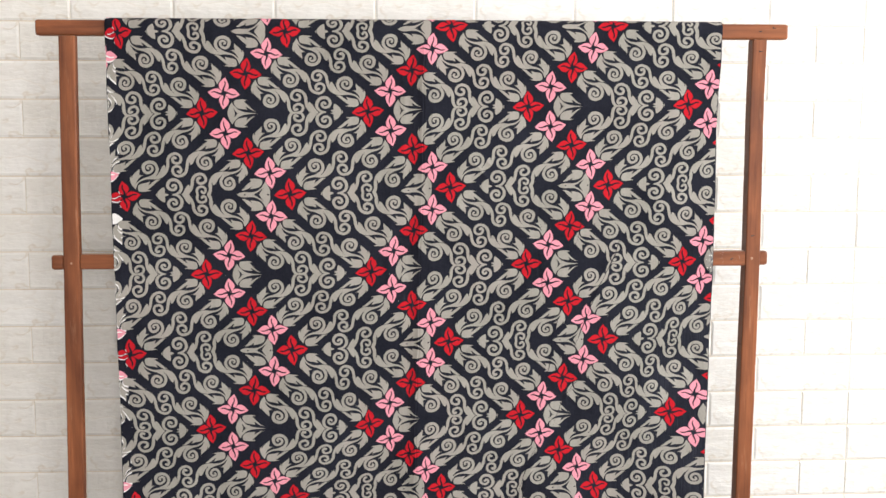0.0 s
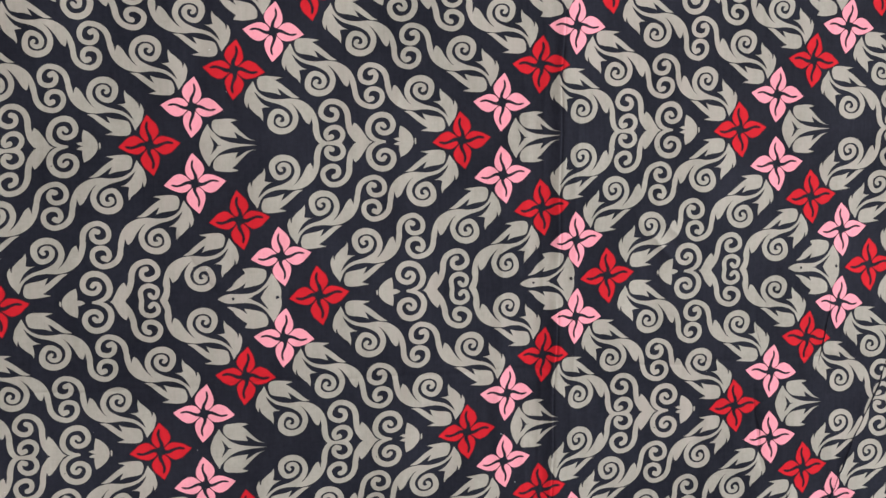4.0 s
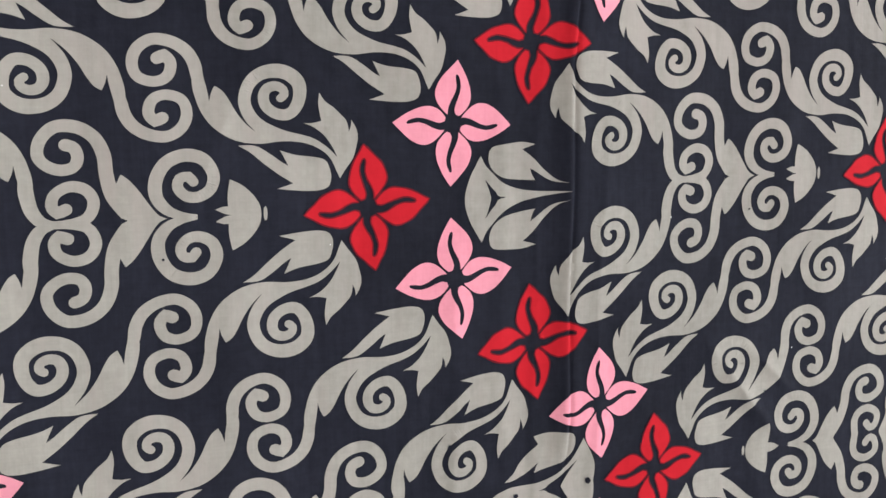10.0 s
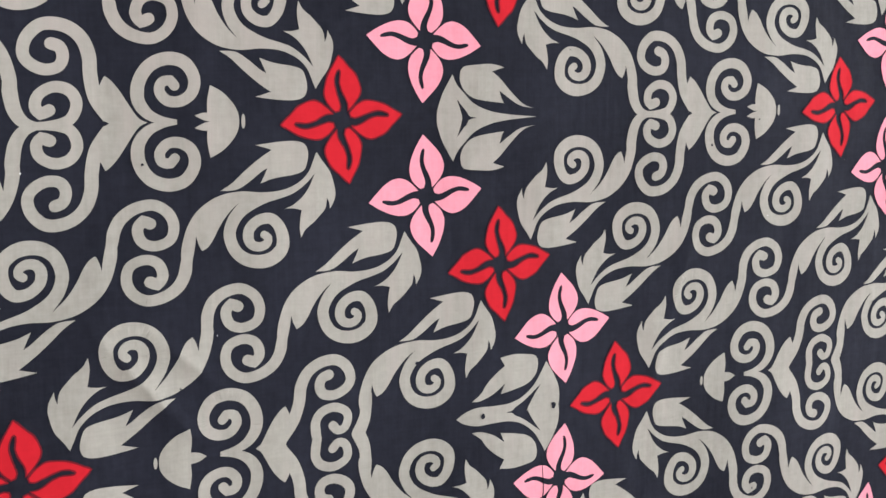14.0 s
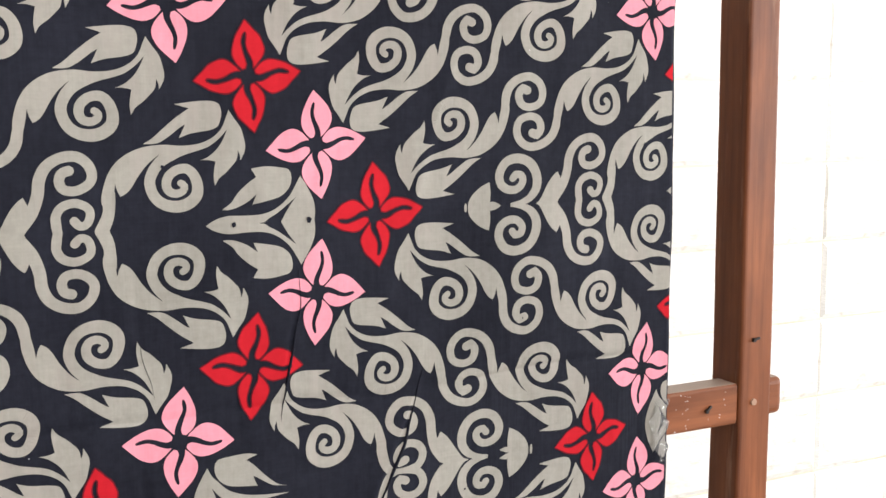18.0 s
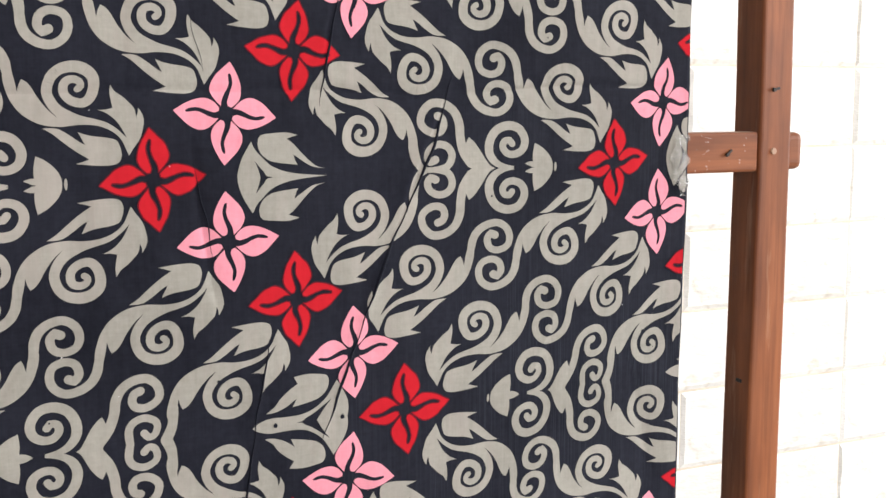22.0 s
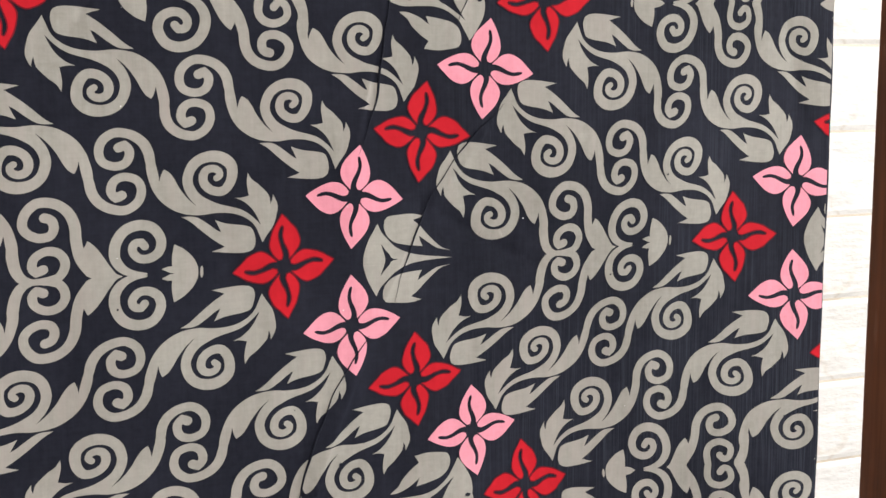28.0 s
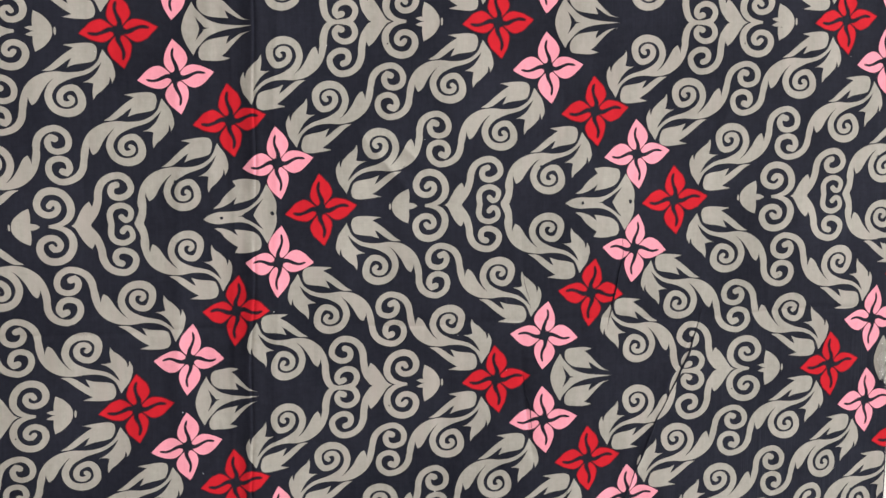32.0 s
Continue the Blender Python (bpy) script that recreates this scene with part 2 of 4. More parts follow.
slab("floor", block(LEFT - 0.2, RIGHT + 0.2, BACK - 0.2, WALL_Y + 0.3, -0.1, 0.0), FLOOR, "pale floor under the cloth rack", "floor")
slab("ceiling", block(LEFT - 0.2, RIGHT + 0.2, BACK - 0.2, WALL_Y + 0.3, HIGH, HIGH + 0.1), PAINT, "plain white ceiling", "ceiling")
# out of view; darker than the other walls to hold down bounced light
slab("wall_west", block(LEFT - 0.15, LEFT, BACK - 0.15, WALL_Y + 0.009, 0, HIGH), DIM, "unseen taupe side wall that limits bounced light", "wall")
slab("wall_east", wall_with_hole("x", RIGHT, 0.15, BACK - 0.15, WALL_Y + 0.009, HIGH, 0.3, 1.6, 0.95, 2.25), PAINT, "plain white side wall with a window opening", "wall")
slab("wall_south", wall_with_hole("y", BACK - 0.15, 0.15, LEFT, RIGHT, HIGH, -0.40, 1.50, 0.95, 2.25), PAINT, "plain white wall with a window opening", "wall")
wall = slab("wall_north", block(LEFT - 0.15, RIGHT + 0.15, WALL_Y + 0.009, WALL_Y + 0.15, 0, HIGH), JOINT, "white wall clad in embossed foam brick panels", "wall")

# ---- the cloth: its sheet, its hang and its printed ground ----
FRONT = 1.967
TOP = 1.5228
BOTTOM = 0.36
BEND = 0.0155
EDGE_L, EDGE_R = -0.4705, 0.6040
# how the print stretches: an even grid of gentle pulls in millimetres, sideways and upwards
PULL_U, PULL_V, PULL_WIDE = np.linspace(-1.8, 2.4, 10), np.linspace(-0.7, 2.9, 9), 0.55
SIDE = [33.0, 1.1, -7.9, 1.8, 13.0, -7.8, -9.2, 1.4, 2.5, -45.5, 24.7, -8.9, 9.8, -9.4, 2.1, 18.5, -8.8, 2.2, 30.5, -11.9, 4.3, 4.4, -4.4, 16.1, -31.1, 24.7, -16.0, -16.8, 5.8, 0.9, -6.4, 12.5, -26.7, 44.0, -41.7, 23.6, 11.4, 3.4, -3.9, 16.4, -18.3, 31.5, -44.7, 46.7, -28.4, -4.5, -1.5, 5.8, -14.5, 15.4, -30.1, 39.2, -51.2, 17.9, 2.9, 9.3, -7.6, 15.8, -14.2, 23.3, -44.2, 38.4, -44.8, 18.0, -22.0, 15.5, -27.1, 19.0, -33.7, 53.0, -62.4, 51.8, -13.0, 14.1, -2.2, 19.5, -9.7, 11.7, -58.8, 24.9, -41.6, 26.9, -14.9, -3.6, -25.5, 4.8, -11.9, 47.9, -30.6, 20.9]
RISE = [-7.5, 9.9, -24.1, 10.4, 0.0, -18.0, 47.8, -42.1, 15.7, 14.6, -18.6, 27.8, -17.5, 11.1, 5.7, -38.8, 35.3, -8.0, -12.4, 18.7, -22.2, 14.8, -10.7, -1.6, 25.6, -16.9, -12.8, 13.3, -20.5, 20.3, -15.4, 3.3, 7.9, -29.7, 12.1, 23.1, -18.0, 22.3, -19.1, 15.5, -12.1, 4.2, 2.7, 6.1, -11.1, 17.8, -17.4, 16.2, -10.4, 7.4, 5.2, -6.7, 8.5, 16.3, -8.1, 11.4, -7.4, 6.0, 1.7, -11.9, 23.2, -18.4, 7.0, -2.4, 1.9, -2.3, 3.6, -6.6, 17.6, -29.3, 26.4, -11.3, 21.8, -21.4, 18.2, -13.8, 8.1, -10.5, 21.4, -1.9, -4.5, -42.4, 37.3, -26.9, 25.1, -10.2, 6.4, -16.6, -10.4, 10.4]


# closer pulls where the creased half hangs slack
NEAR_U, NEAR_V, NEAR_WIDE = np.linspace(0.1, 2.2, 8), np.linspace(-0.3, 2.4, 10), 0.33
NEAR_SIDE = [0.3, -0.2, 0.5, 1.5, 6.4, -0.6, 0.5, -1.1, 1.1, 0.2, -2.8, 1.0, 0.0, -1.2, -2.2, -1.8, 2.1, -1.4, -0.6, -1.2, 5.0, -2.7, 0.4, 0.8, 0.3, 2.2, -1.2, -0.8, 1.8, 0.3, -2.3, -1.2, 2.3, -3.9, 1.1, -3.1, 1.8, 2.2, 1.3, -0.6, 0.9, 2.9, -1.5, 7.2, -1.8, 4.7, -2.5, -5.8, -3.2, 0.2, -1.8, 0.4, -2.8, -3.8, -2.5, -3.3, 0.5, 3.8, 4.7, -1.5, -0.4, 1.1, -1.6, 0.0, 2.7, 3.3, 8.1, -0.8, 1.0, -1.2, 1.4, -1.3, 5.4, 3.7, -1.0, -4.2, -13.2, -2.9, -5.7, 4.0]
NEAR_RISE = [-1.6, -2.1, -0.2, -2.4, -0.8, -1.1, -0.5, 0.7, -0.6, 0.3, 0.0, 1.0, -0.6, 0.5, 2.1, 0.5, 0.5, 1.4, -0.3, 0.0, 0.7, -0.1, 1.6, -0.8, -1.8, -0.4, -0.9, -1.0, 0.7, 0.1, -0.6, 0.0, -1.4, 1.5, 0.3, 1.5, 0.3, -0.2, -2.3, 0.5, 0.3, -0.2, 0.8, -1.8, -0.5, -1.5, -1.2, 4.8, 1.2, 0.6, -0.5, 0.7, 0.1, 1.0, 1.8, 1.3, -0.3, -2.5, -3.2, 0.1, -0.5, 0.9, -1.9, 1.3, -2.7, 0.4, -2.3, 1.0, 1.4, 0.5, -0.4, 0.7, -0.1, -0.6, 0.0, 1.3, 2.6, 2.1, -0.3, -0.6]


def bumps(u, v, us, vs, wide):
    near = np.exp(-((u[:, None] - us) / wide) ** 2)[:, :, None] * np.exp(-((v[:, None] - vs) / wide) ** 2)[:, None, :]
    return near.reshape(len(u), -1) / 1000.0


def printed(uv):
    """From the print's repeat (one is a whole repeat, v downwards) to metres across and up the hanging sheet."""
    u, v = uv[:, 0], uv[:, 1]
    far, near = bumps(u, v, PULL_U, PULL_V, PULL_WIDE), bumps(u, v, NEAR_U, NEAR_V, NEAR_WIDE)
    fold = np.tanh((u - 0.37) / 0.03)
    x = 0.11761 + 0.28644 * (u - 0.5) + 0.00411 * (v - 0.5) - 0.00047 * fold + far @ np.array(SIDE) + near @ np.array(NEAR_SIDE)
    z = 1.22734 + 0.00515 * (u - 0.5) - 0.27911 * (v - 0.5) + 0.00019 * fold + far @ np.array(RISE) + near @ np.array(NEAR_RISE)
    return np.stack([x, z], -1)


# pressed and slack creases: start, end, depth, half width on either side
CREASES = [
    (0.0785, 1.53, 0.0720, 1.22, -0.0054, 0.0070, 0.0240),
    (0.0795, 1.53, 0.0730, 1.22, 0.0012, 0.0008, 0.0010),
    (0.0722, 1.23, 0.0500, 0.36, -0.0058, 0.0072, 0.0240),
    (0.0732, 1.23, 0.0510, 0.36, 0.0012, 0.0008, 0.0010),
    (0.0440, 1.53, 0.0380, 0.70, -0.0008, 0.0040, 0.0050),
    (0.0610, 1.50, 0.0520, 0.80, -0.0008, 0.0028, 0.0030),
    (0.0930, 1.42, 0.0860, 1.02, -0.0009, 0.0028, 0.0030),
    (0.0200, 1.36, 0.0140, 1.05, -0.0014, 0.0040, 0.0050),
    (0.432, 1.155, 0.392, 1.053, -0.0019, 0.0050, 0.0013),
    (0.394, 1.060, 0.360, 0.976, -0.0021, 0.0055, 0.0013),
    (0.362, 0.982, 0.343, 0.925, -0.0019, 0.0050, 0.0013),
    (0.380, 0.904, 0.325, 0.837, -0.0014, 0.0055, 0.0014),
    (0.329, 0.843, 0.297, 0.776, -0.0016, 0.0055, 0.0014),
    (0.300, 0.782, 0.240, 0.630, -0.0021, 0.0060, 0.0014),
    (0.3590, 1.197, 0.3488, 1.132, -0.0014, 0.0040, 0.0013),
    (0.3486, 1.140, 0.3570, 1.095, -0.0014, 0.0030, 0.0014),
    (0.2775, 1.225, 0.2815, 1.170, 0.0010, 0.0016, 0.0030),
    (0.2770, 1.128, 0.2950, 1.005, 0.0013, 0.0014, 0.0032),
    (0.3210, 1.010, 0.3050, 0.936, -0.0018, 0.0046, 0.0013),
    (0.3065, 0.942, 0.2900, 0.867, -0.0017, 0.0044, 0.0013),
    (0.1460, 1.298, 0.2080, 1.226, -0.0028, 0.0044, 0.0042),
    (0.1620, 1.302, 0.2200, 1.248, -0.0018, 0.0038, 0.0030),
    (0.1300, 1.262, 0.1600, 1.236, -0.0012, 0.0040, 0.0020),
    (0.2440, 1.143, 0.2540, 1.112, -0.0010, 0.0030, 0.0015),
    (0.110, 1.1400, 0.430, 1.1395, 0.0014, 0.0014, 0.0026),
    (0.425, 1.1395, 0.598, 1.1455, 0.0014, 0.0014, 0.0026),
    (-0.465, 1.1370, 0.080, 1.1410, 0.0012, 0.0014, 0.0026),
    (0.31, 0.86, 0.41, 0.80, 0.0010, 0.0040, 0.0030),
    (-0.30, 1.30, -0.24, 1.20, 0.0010, 0.0040, 0.0020),
    (-0.05, 1.47, -0.11, 1.33, -0.0010, 0.0050, 0.0020),
    (0.46, 1.34, 0.42, 1.22, -0.0010, 0.0050, 0.0020),
    (0.52, 1.06, 0.47, 0.93, -0.0010, 0.0050, 0.0020),
    (0.55, 0.99, 0.585, 0.86, 0.0012, 0.0060, 0.0040),
    (0.20, 1.02, 0.13, 0.90, 0.0010, 0.0040, 0.0020),
]


def hang(x, z):
    """How far the hanging sheet swings back from its plane."""
    y = 0.0005 * np.sin(9.7 * x - 6.0 * z + 1.0) + 0.0005 * np.sin(17.0 * x + 11.0 * z)
    for x0, z0, x1, z1, deep, left, right in CREASES:
        dx, dz = x1 - x0, z1 - z0
        length = math.hypot(dx, dz)
        along = ((x - x0) * dx + (z - z0) * dz) / length
        across = ((x - x0) * -dz + (z - z0) * dx) / length * (1 if dz < 0 else -1)
        across = across + 0.0016 * np.sin(along * 41 + x0 * 40) * np.sin(along * 17)
        ends = np.clip(along / 0.04, 0, 1) * np.clip((length - along) / 0.04, 0, 1)
        ends = ends * ends * (3 - 2 * ends)
        width = np.where(across < 0, left, right)
        y = y + deep * np.exp(0.35 - np.sqrt((across / width) ** 2 + 0.12)) * ends
    y = y + 0.0006 * np.sin(x * 62 + 3 * np.sin(z * 4)) * (0.4 + 0.6 * np.sin(z * 5 + x * 9) ** 2)
    y = np.minimum(y, 0.0031)
    return y * np.clip((TOP - 0.01 - z) / 0.06, 0, 1)


def narrow(x, s):
    """The sheet draws in a little towards its foot, and its right selvedge between bar and rail."""
    slack = 0.0058 * np.exp(-((s - 1.325) / 0.105) ** 2) * np.clip((x - 0.3) / 0.3, 0, 1)
    return 1.0 - 0.02 * np.clip(1.52 - s, 0.0, 2.0) - slack


def on_sheet(xz, lift):
    """From metres across and up the unrolled sheet to the world: down the front, over the bar, down behind."""
    x, s = xz[:, 0], xz[:, 1]
    start = TOP - BEND
    turn = np.clip((s - start) / BEND, 0, math.pi)
    y = FRONT + hang(x, s) - lift - (0.0003 if lift else 0.0) * np.exp(-((x - 0.0690 - 0.0255 * (s - 1.1)) / 0.007) ** 2)
    r = BEND + lift
    over = s > start
    arc_y = FRONT + BEND - r * np.cos(turn)
    arc_z = start + r * np.sin(turn)
    down = s > start + math.pi * BEND
    z = np.where(over, arc_z, s)
    y = np.where(over, arc_y, y)
    z = np.where(down, start - (s - start - math.pi * BEND), z)
    return np.stack([x, y, z], -1)


def sheet_grid():
    xs = np.concatenate([np.linspace(EDGE_L, 0.03, 190, endpoint=False), np.linspace(0.03, 0.085, 135, endpoint=False), np.linspace(0.085, 0.45, 320, endpoint=False), np.linspace(0.45, EDGE_R, 62)])
    ss = np.concatenate([np.arange(BOTTOM, TOP - BEND, 0.0017), np.linspace(TOP - BEND, TOP - BEND + math.pi * BEND, 14),
                         np.arange(TOP - BEND + math.pi * BEND + 0.02, 2 * TOP - 0.45, 0.03)])
    gx, gs = np.meshgrid(xs, ss)
    # a hand-cut, slightly wandering selvedge
    wander = 0.0005 * np.sin(gs * 31) + 0.0003 * np.sin(gs * 83 + 1)
    edge = np.clip(np.maximum((gx - EDGE_R + 0.03) / 0.03, (EDGE_L + 0.03 - gx) / 0.03), 0, 1)
    pts = on_sheet(np.stack([((gx + wander * edge) * narrow(gx, gs)).ravel(), gs.ravel()], -1), 0.0)
    w, h = len(xs), len(ss)
    at = np.arange(w * h).reshape(h, w)
    quads = np.stack([at[:-1, :-1], at[:-1, 1:], at[1:, 1:], at[1:, :-1]], -1).reshape(-1, 4)
    me = bpy.data.meshes.new("batik_cloth")
    me.from_pydata(pts.tolist(), [], quads.tolist())
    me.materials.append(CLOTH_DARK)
    me.shade_smooth()
    return me


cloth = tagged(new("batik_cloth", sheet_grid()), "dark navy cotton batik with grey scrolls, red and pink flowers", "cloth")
thick = cloth.modifiers.new("thickness", "SOLIDIFY")
thick.thickness, thick.offset = 0.0006, -1.0


def crease_shade(points, wide, seed):
    """The shadow line of a sharp little tuck, laid over sheet and print as a thin rolled dark lip standing proud."""
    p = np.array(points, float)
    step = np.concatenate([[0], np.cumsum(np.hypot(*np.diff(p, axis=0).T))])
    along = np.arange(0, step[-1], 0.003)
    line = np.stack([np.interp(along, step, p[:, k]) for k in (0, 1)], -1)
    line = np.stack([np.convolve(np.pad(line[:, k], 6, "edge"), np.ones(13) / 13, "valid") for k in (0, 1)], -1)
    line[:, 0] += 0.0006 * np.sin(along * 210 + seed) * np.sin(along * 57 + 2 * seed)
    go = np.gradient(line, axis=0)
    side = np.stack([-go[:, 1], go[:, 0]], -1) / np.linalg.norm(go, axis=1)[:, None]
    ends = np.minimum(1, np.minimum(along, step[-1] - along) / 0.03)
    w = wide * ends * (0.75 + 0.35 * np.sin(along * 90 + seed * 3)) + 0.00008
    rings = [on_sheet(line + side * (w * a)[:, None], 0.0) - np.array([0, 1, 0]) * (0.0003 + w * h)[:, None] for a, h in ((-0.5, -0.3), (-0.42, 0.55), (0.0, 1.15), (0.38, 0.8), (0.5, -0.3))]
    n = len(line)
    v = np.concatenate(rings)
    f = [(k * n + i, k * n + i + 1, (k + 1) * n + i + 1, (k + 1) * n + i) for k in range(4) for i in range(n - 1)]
    me = bpy.data.meshes.new("crease_shade")
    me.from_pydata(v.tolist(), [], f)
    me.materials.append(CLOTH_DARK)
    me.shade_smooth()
    ob = new("crease_shade", me)
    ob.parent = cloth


# dark strips that stand in for the shade along the sharp tucks
crease_shade([(0.432, 1.155), (0.420, 1.109), (0.392, 1.053), (0.375, 1.012), (0.362, 0.976), (0.346, 0.936)], 0.0015, 1.0)
crease_shade([(0.380, 0.904), (0.345, 0.871), (0.325, 0.837), (0.309, 0.789)], 0.0009, 2.0)
crease_shade([(0.300, 0.782), (0.280, 0.756), (0.268, 0.731), (0.254, 0.690), (0.240, 0.630)], 0.0012, 2.5)
crease_shade([(0.361, 1.215), (0.364, 1.189), (0.355, 1.160), (0.350, 1.124)], 0.0012, 3.0)
crease_shade([(0.321, 1.010), (0.312, 0.967), (0.302, 0.897), (0.290, 0.867)], 0.0012, 4.0)
crease_shade([(0.280, 1.184), (0.289, 1.144)], 0.0007, 5.0)
crease_shade([(0.280, 1.108), (0.290, 1.054), (0.291, 1.039)], 0.0008, 6.0)


# ---- the print's stencils, in thousandths of a repeat ----
def smooth_line(points, closed, fine=5.0):
    """A curve through the points that keeps sharp tips sharp."""
    p = np.array(points, float)
    n = len(p)
    sharp = []
    for i in range(n):
        if not closed and i in (0, n - 1):
            sharp.append(True)
            continue
        a, b = p[i] - p[i - 1], p[(i + 1) % n] - p[i]
        cos = a @ b / (np.linalg.norm(a) * np.linalg.norm(b) + 1e-9)
        sharp.append(cos < 0.42)
    out = []
    for i in range(n if closed else n - 1):
        p1, p2 = p[i], p[(i + 1) % n]
        m1 = np.zeros(2) if sharp[i] else (p2 - p[i - 1]) / 2
        m2 = np.zeros(2) if sharp[(i + 1) % n] else (p[(i + 2) % n] - p1) / 2
        if sharp[i]:
            m1 = (p2 - p1) * 1.2 - m2 * 0.2
        if sharp[(i + 1) % n]:
            m2 = (p2 - p1) * 1.2 - m1 * 0.2
        k = max(1, int(np.linalg.norm(p2 - p1) / fine))
        for j in range(k):
            t = j / k
            out.append((2 * t ** 3 - 3 * t * t + 1) * p1 + (t ** 3 - 2 * t * t + t) * m1 + (3 * t * t - 2 * t ** 3) * p2 + (t ** 3 - t * t) * m2)
    if not closed:
        out.append(p[-1])
    return np.array(out)


def outline(points):
    return [smooth_line(points, True)]


def stroke(points, widths):
    """A band along a curve; the widths are spread evenly over its length, and the far end is round."""
    c = smooth_line(points, False, 3.5)
    step = np.r_[0, np.cumsum(np.linalg.norm(np.diff(c, axis=0), axis=1))]
    w = np.interp(step / step[-1], np.linspace(0, 1, len(widths)), widths) / 2
    d = np.gradient(c, axis=0)
    d /= np.linalg.norm(d, axis=1)[:, None] + 1e-9
    side = np.stack([-d[:, 1], d[:, 0]], -1)
    a, b = c + side * w[:, None], c - side * w[:, None]
    faces = [np.array([a[i], a[i + 1], b[i + 1], b[i]]) for i in range(len(c) - 1)]
    ring = np.linspace(0, 2 * math.pi, 13)[:-1]
    faces.append(c[-1] + w[-1] * np.stack([np.cos(ring), np.sin(ring)], -1))
    return faces


def moved(faces, dx, dy):
    return [f + np.array([dx, dy]) for f in faces]


def turned(faces, across, down=500.0):
    """Half a turn about the middle of two matching motifs."""
    return [np.array([across, down]) - f for f in faces]


def flipped(faces):
    return [f * np.array([1.0, -1.0]) for f in faces]


def flipped_low(faces):
    return [np.array([0.0, 1000.0]) + f * np.array([1.0, -1.0]) for f in faces]


LEAF_HEAD = [(5, -6), (-4, -20), (-16, -37), (-21.5, -56), (-23.5, -67), (-22, -79), (-14, -94), (-13, -84), (-10, -76), (-9, -84), (-6, -94),
             (3, -104), (14, -115), (25, -123), (33, -136), (35, -120), (33, -104), (31, -94), (44, -91), (57, -91), (43, -85), (29.5, -74),
             (20, -62), (13.5, -50), (8.5, -39), (23, -54), (41, -67), (60, -74), (82, -80), (101, -88), (114, -95)]
LEAF_STEM = [(123, -77), (140, -93), (154, -113), (163, -131), (171, -143), (180, -149), (185, -139), (188, -127), (190, -142), (194, -160),
             (199, -170), (206, -170), (210, -160), (210, -148), (207, -133), (200, -112), (187, -91.5), (168, -75.5), (147, -66), (120, -62.5), (91, -65), (63, -63), (42, -56), (27, -46), (17, -34), (11, -20)]
LEAF_UNDER = [(18, -9), (21.5, -26), (27, -35), (42, -40), (63, -43), (77, -46), (93, -52), (88, -42), (82, -29), (92, -35), (110, -49), (129, -60),
              (153, -61), (137, -51), (118, -34), (100, -19), (86, -9), (75, -2), (87, 2), (99, 5.5), (77, 8.5), (56, 10.5), (37, 10.5), (23, 5.5)]
CURL = [(103, -76), (119, -88), (132, -105), (137.5, -127), (130, -151), (114, -165), (93, -169.5), (74, -165), (60, -152), (57.5, -135), (63, -117), (75, -105), (93, -106.5),
        (107, -118), (110, -133), (104, -144), (92, -147), (82, -142), (80, -134), (86, -129)]
HOOK = [(198, -143), (202, -165), (204, -182), (213, -200), (231, -213), (255, -217), (275, -205), (283, -185), (277, -165), (256, -157), (238, -164), (232, -182), (240, -195), (250, -190)]


def leaf_scroll(dx, dy, curl=0.0, stem=0.0, hook=None):
    """A leaf head that runs out in one curl beside the stem and one hooked curl at its end, each drawn out a little further or less."""
    tail = [(x + stem * min(1.0, max(0.0, (x - 120) / 60)), y) for x, y in LEAF_STEM]
    ring = [(x + curl * min(1.0, i / 3), y) for i, (x, y) in enumerate(CURL)]
    f = outline(LEAF_HEAD + tail) + outline(LEAF_UNDER) + stroke(ring, [24, 19, 18, 18, 19, 21, 21, 19, 17, 16, 16, 14, 12])
    if hook is not None:
        f = f + stroke([(x + stem + (hook - stem) * min(1.0, i / 5), y) for i, (x, y) in enumerate(HOOK)], [13, 18, 18, 17, 16, 16, 15, 15, 16, 17])
    return moved(f, dx, dy)


def half_tulip():
    leaf = [(330, 14), (309, 21), (285, 42), (265, 63), (251, 74), (273, 81), (251, 86), (226, 85), (198, 81), (192, 68), (193, 56), (200, 43), (215, 32), (237, 27), (272, 23), (267, 32), (264, 43), (280, 32), (302, 19)]
    body = [(334, 0), (310, 2), (277, 5), (245, 11), (217, 23), (198, 41), (187, 53), (179, 69), (171, 56), (160, 36), (152, 12), (151, 0), (196, 0), (193, 12), (186, 31), (203, 11), (222, 0)]
    return outline(leaf) + outline(body)


def far_half_tulip():
    leaf = [(1213, 473), (1231, 460), (1241, 446), (1259, 430), (1277, 418), (1268, 403), (1296, 400), (1322, 403), (1340, 408), (1345, 422), (1340, 440), (1324, 454), (1299, 461), (1269, 466), (1277, 449), (1255, 464), (1230, 473)]
    body = [(1184, 500), (1200, 490), (1224, 484), (1256, 485), (1287, 484), (1313, 476), (1337, 458), (1352, 437), (1362, 420), (1375, 439), (1388, 465), (1391, 486), (1389, 500), (1323, 500), (1335, 480), (1352, 458), (1319, 482), (1300, 492), (1280, 500)]
    return outline(leaf) + outline(body)


def column_low():
    stem = stroke([(520, 71), (522, 46), (527, 22), (538, 6), (556, 0)], [13, 20, 19, 17, 9])
    ring = stroke([(540, 2), (584, 2), (601, 11), (607, 31), (597, 48), (577, 53), (558, 43), (553, 27), (560, 16), (571, 21)], [7, 9, 15, 16, 16, 16, 15, 16, 17])
    return leaf_scroll(321, 213) + stem + ring


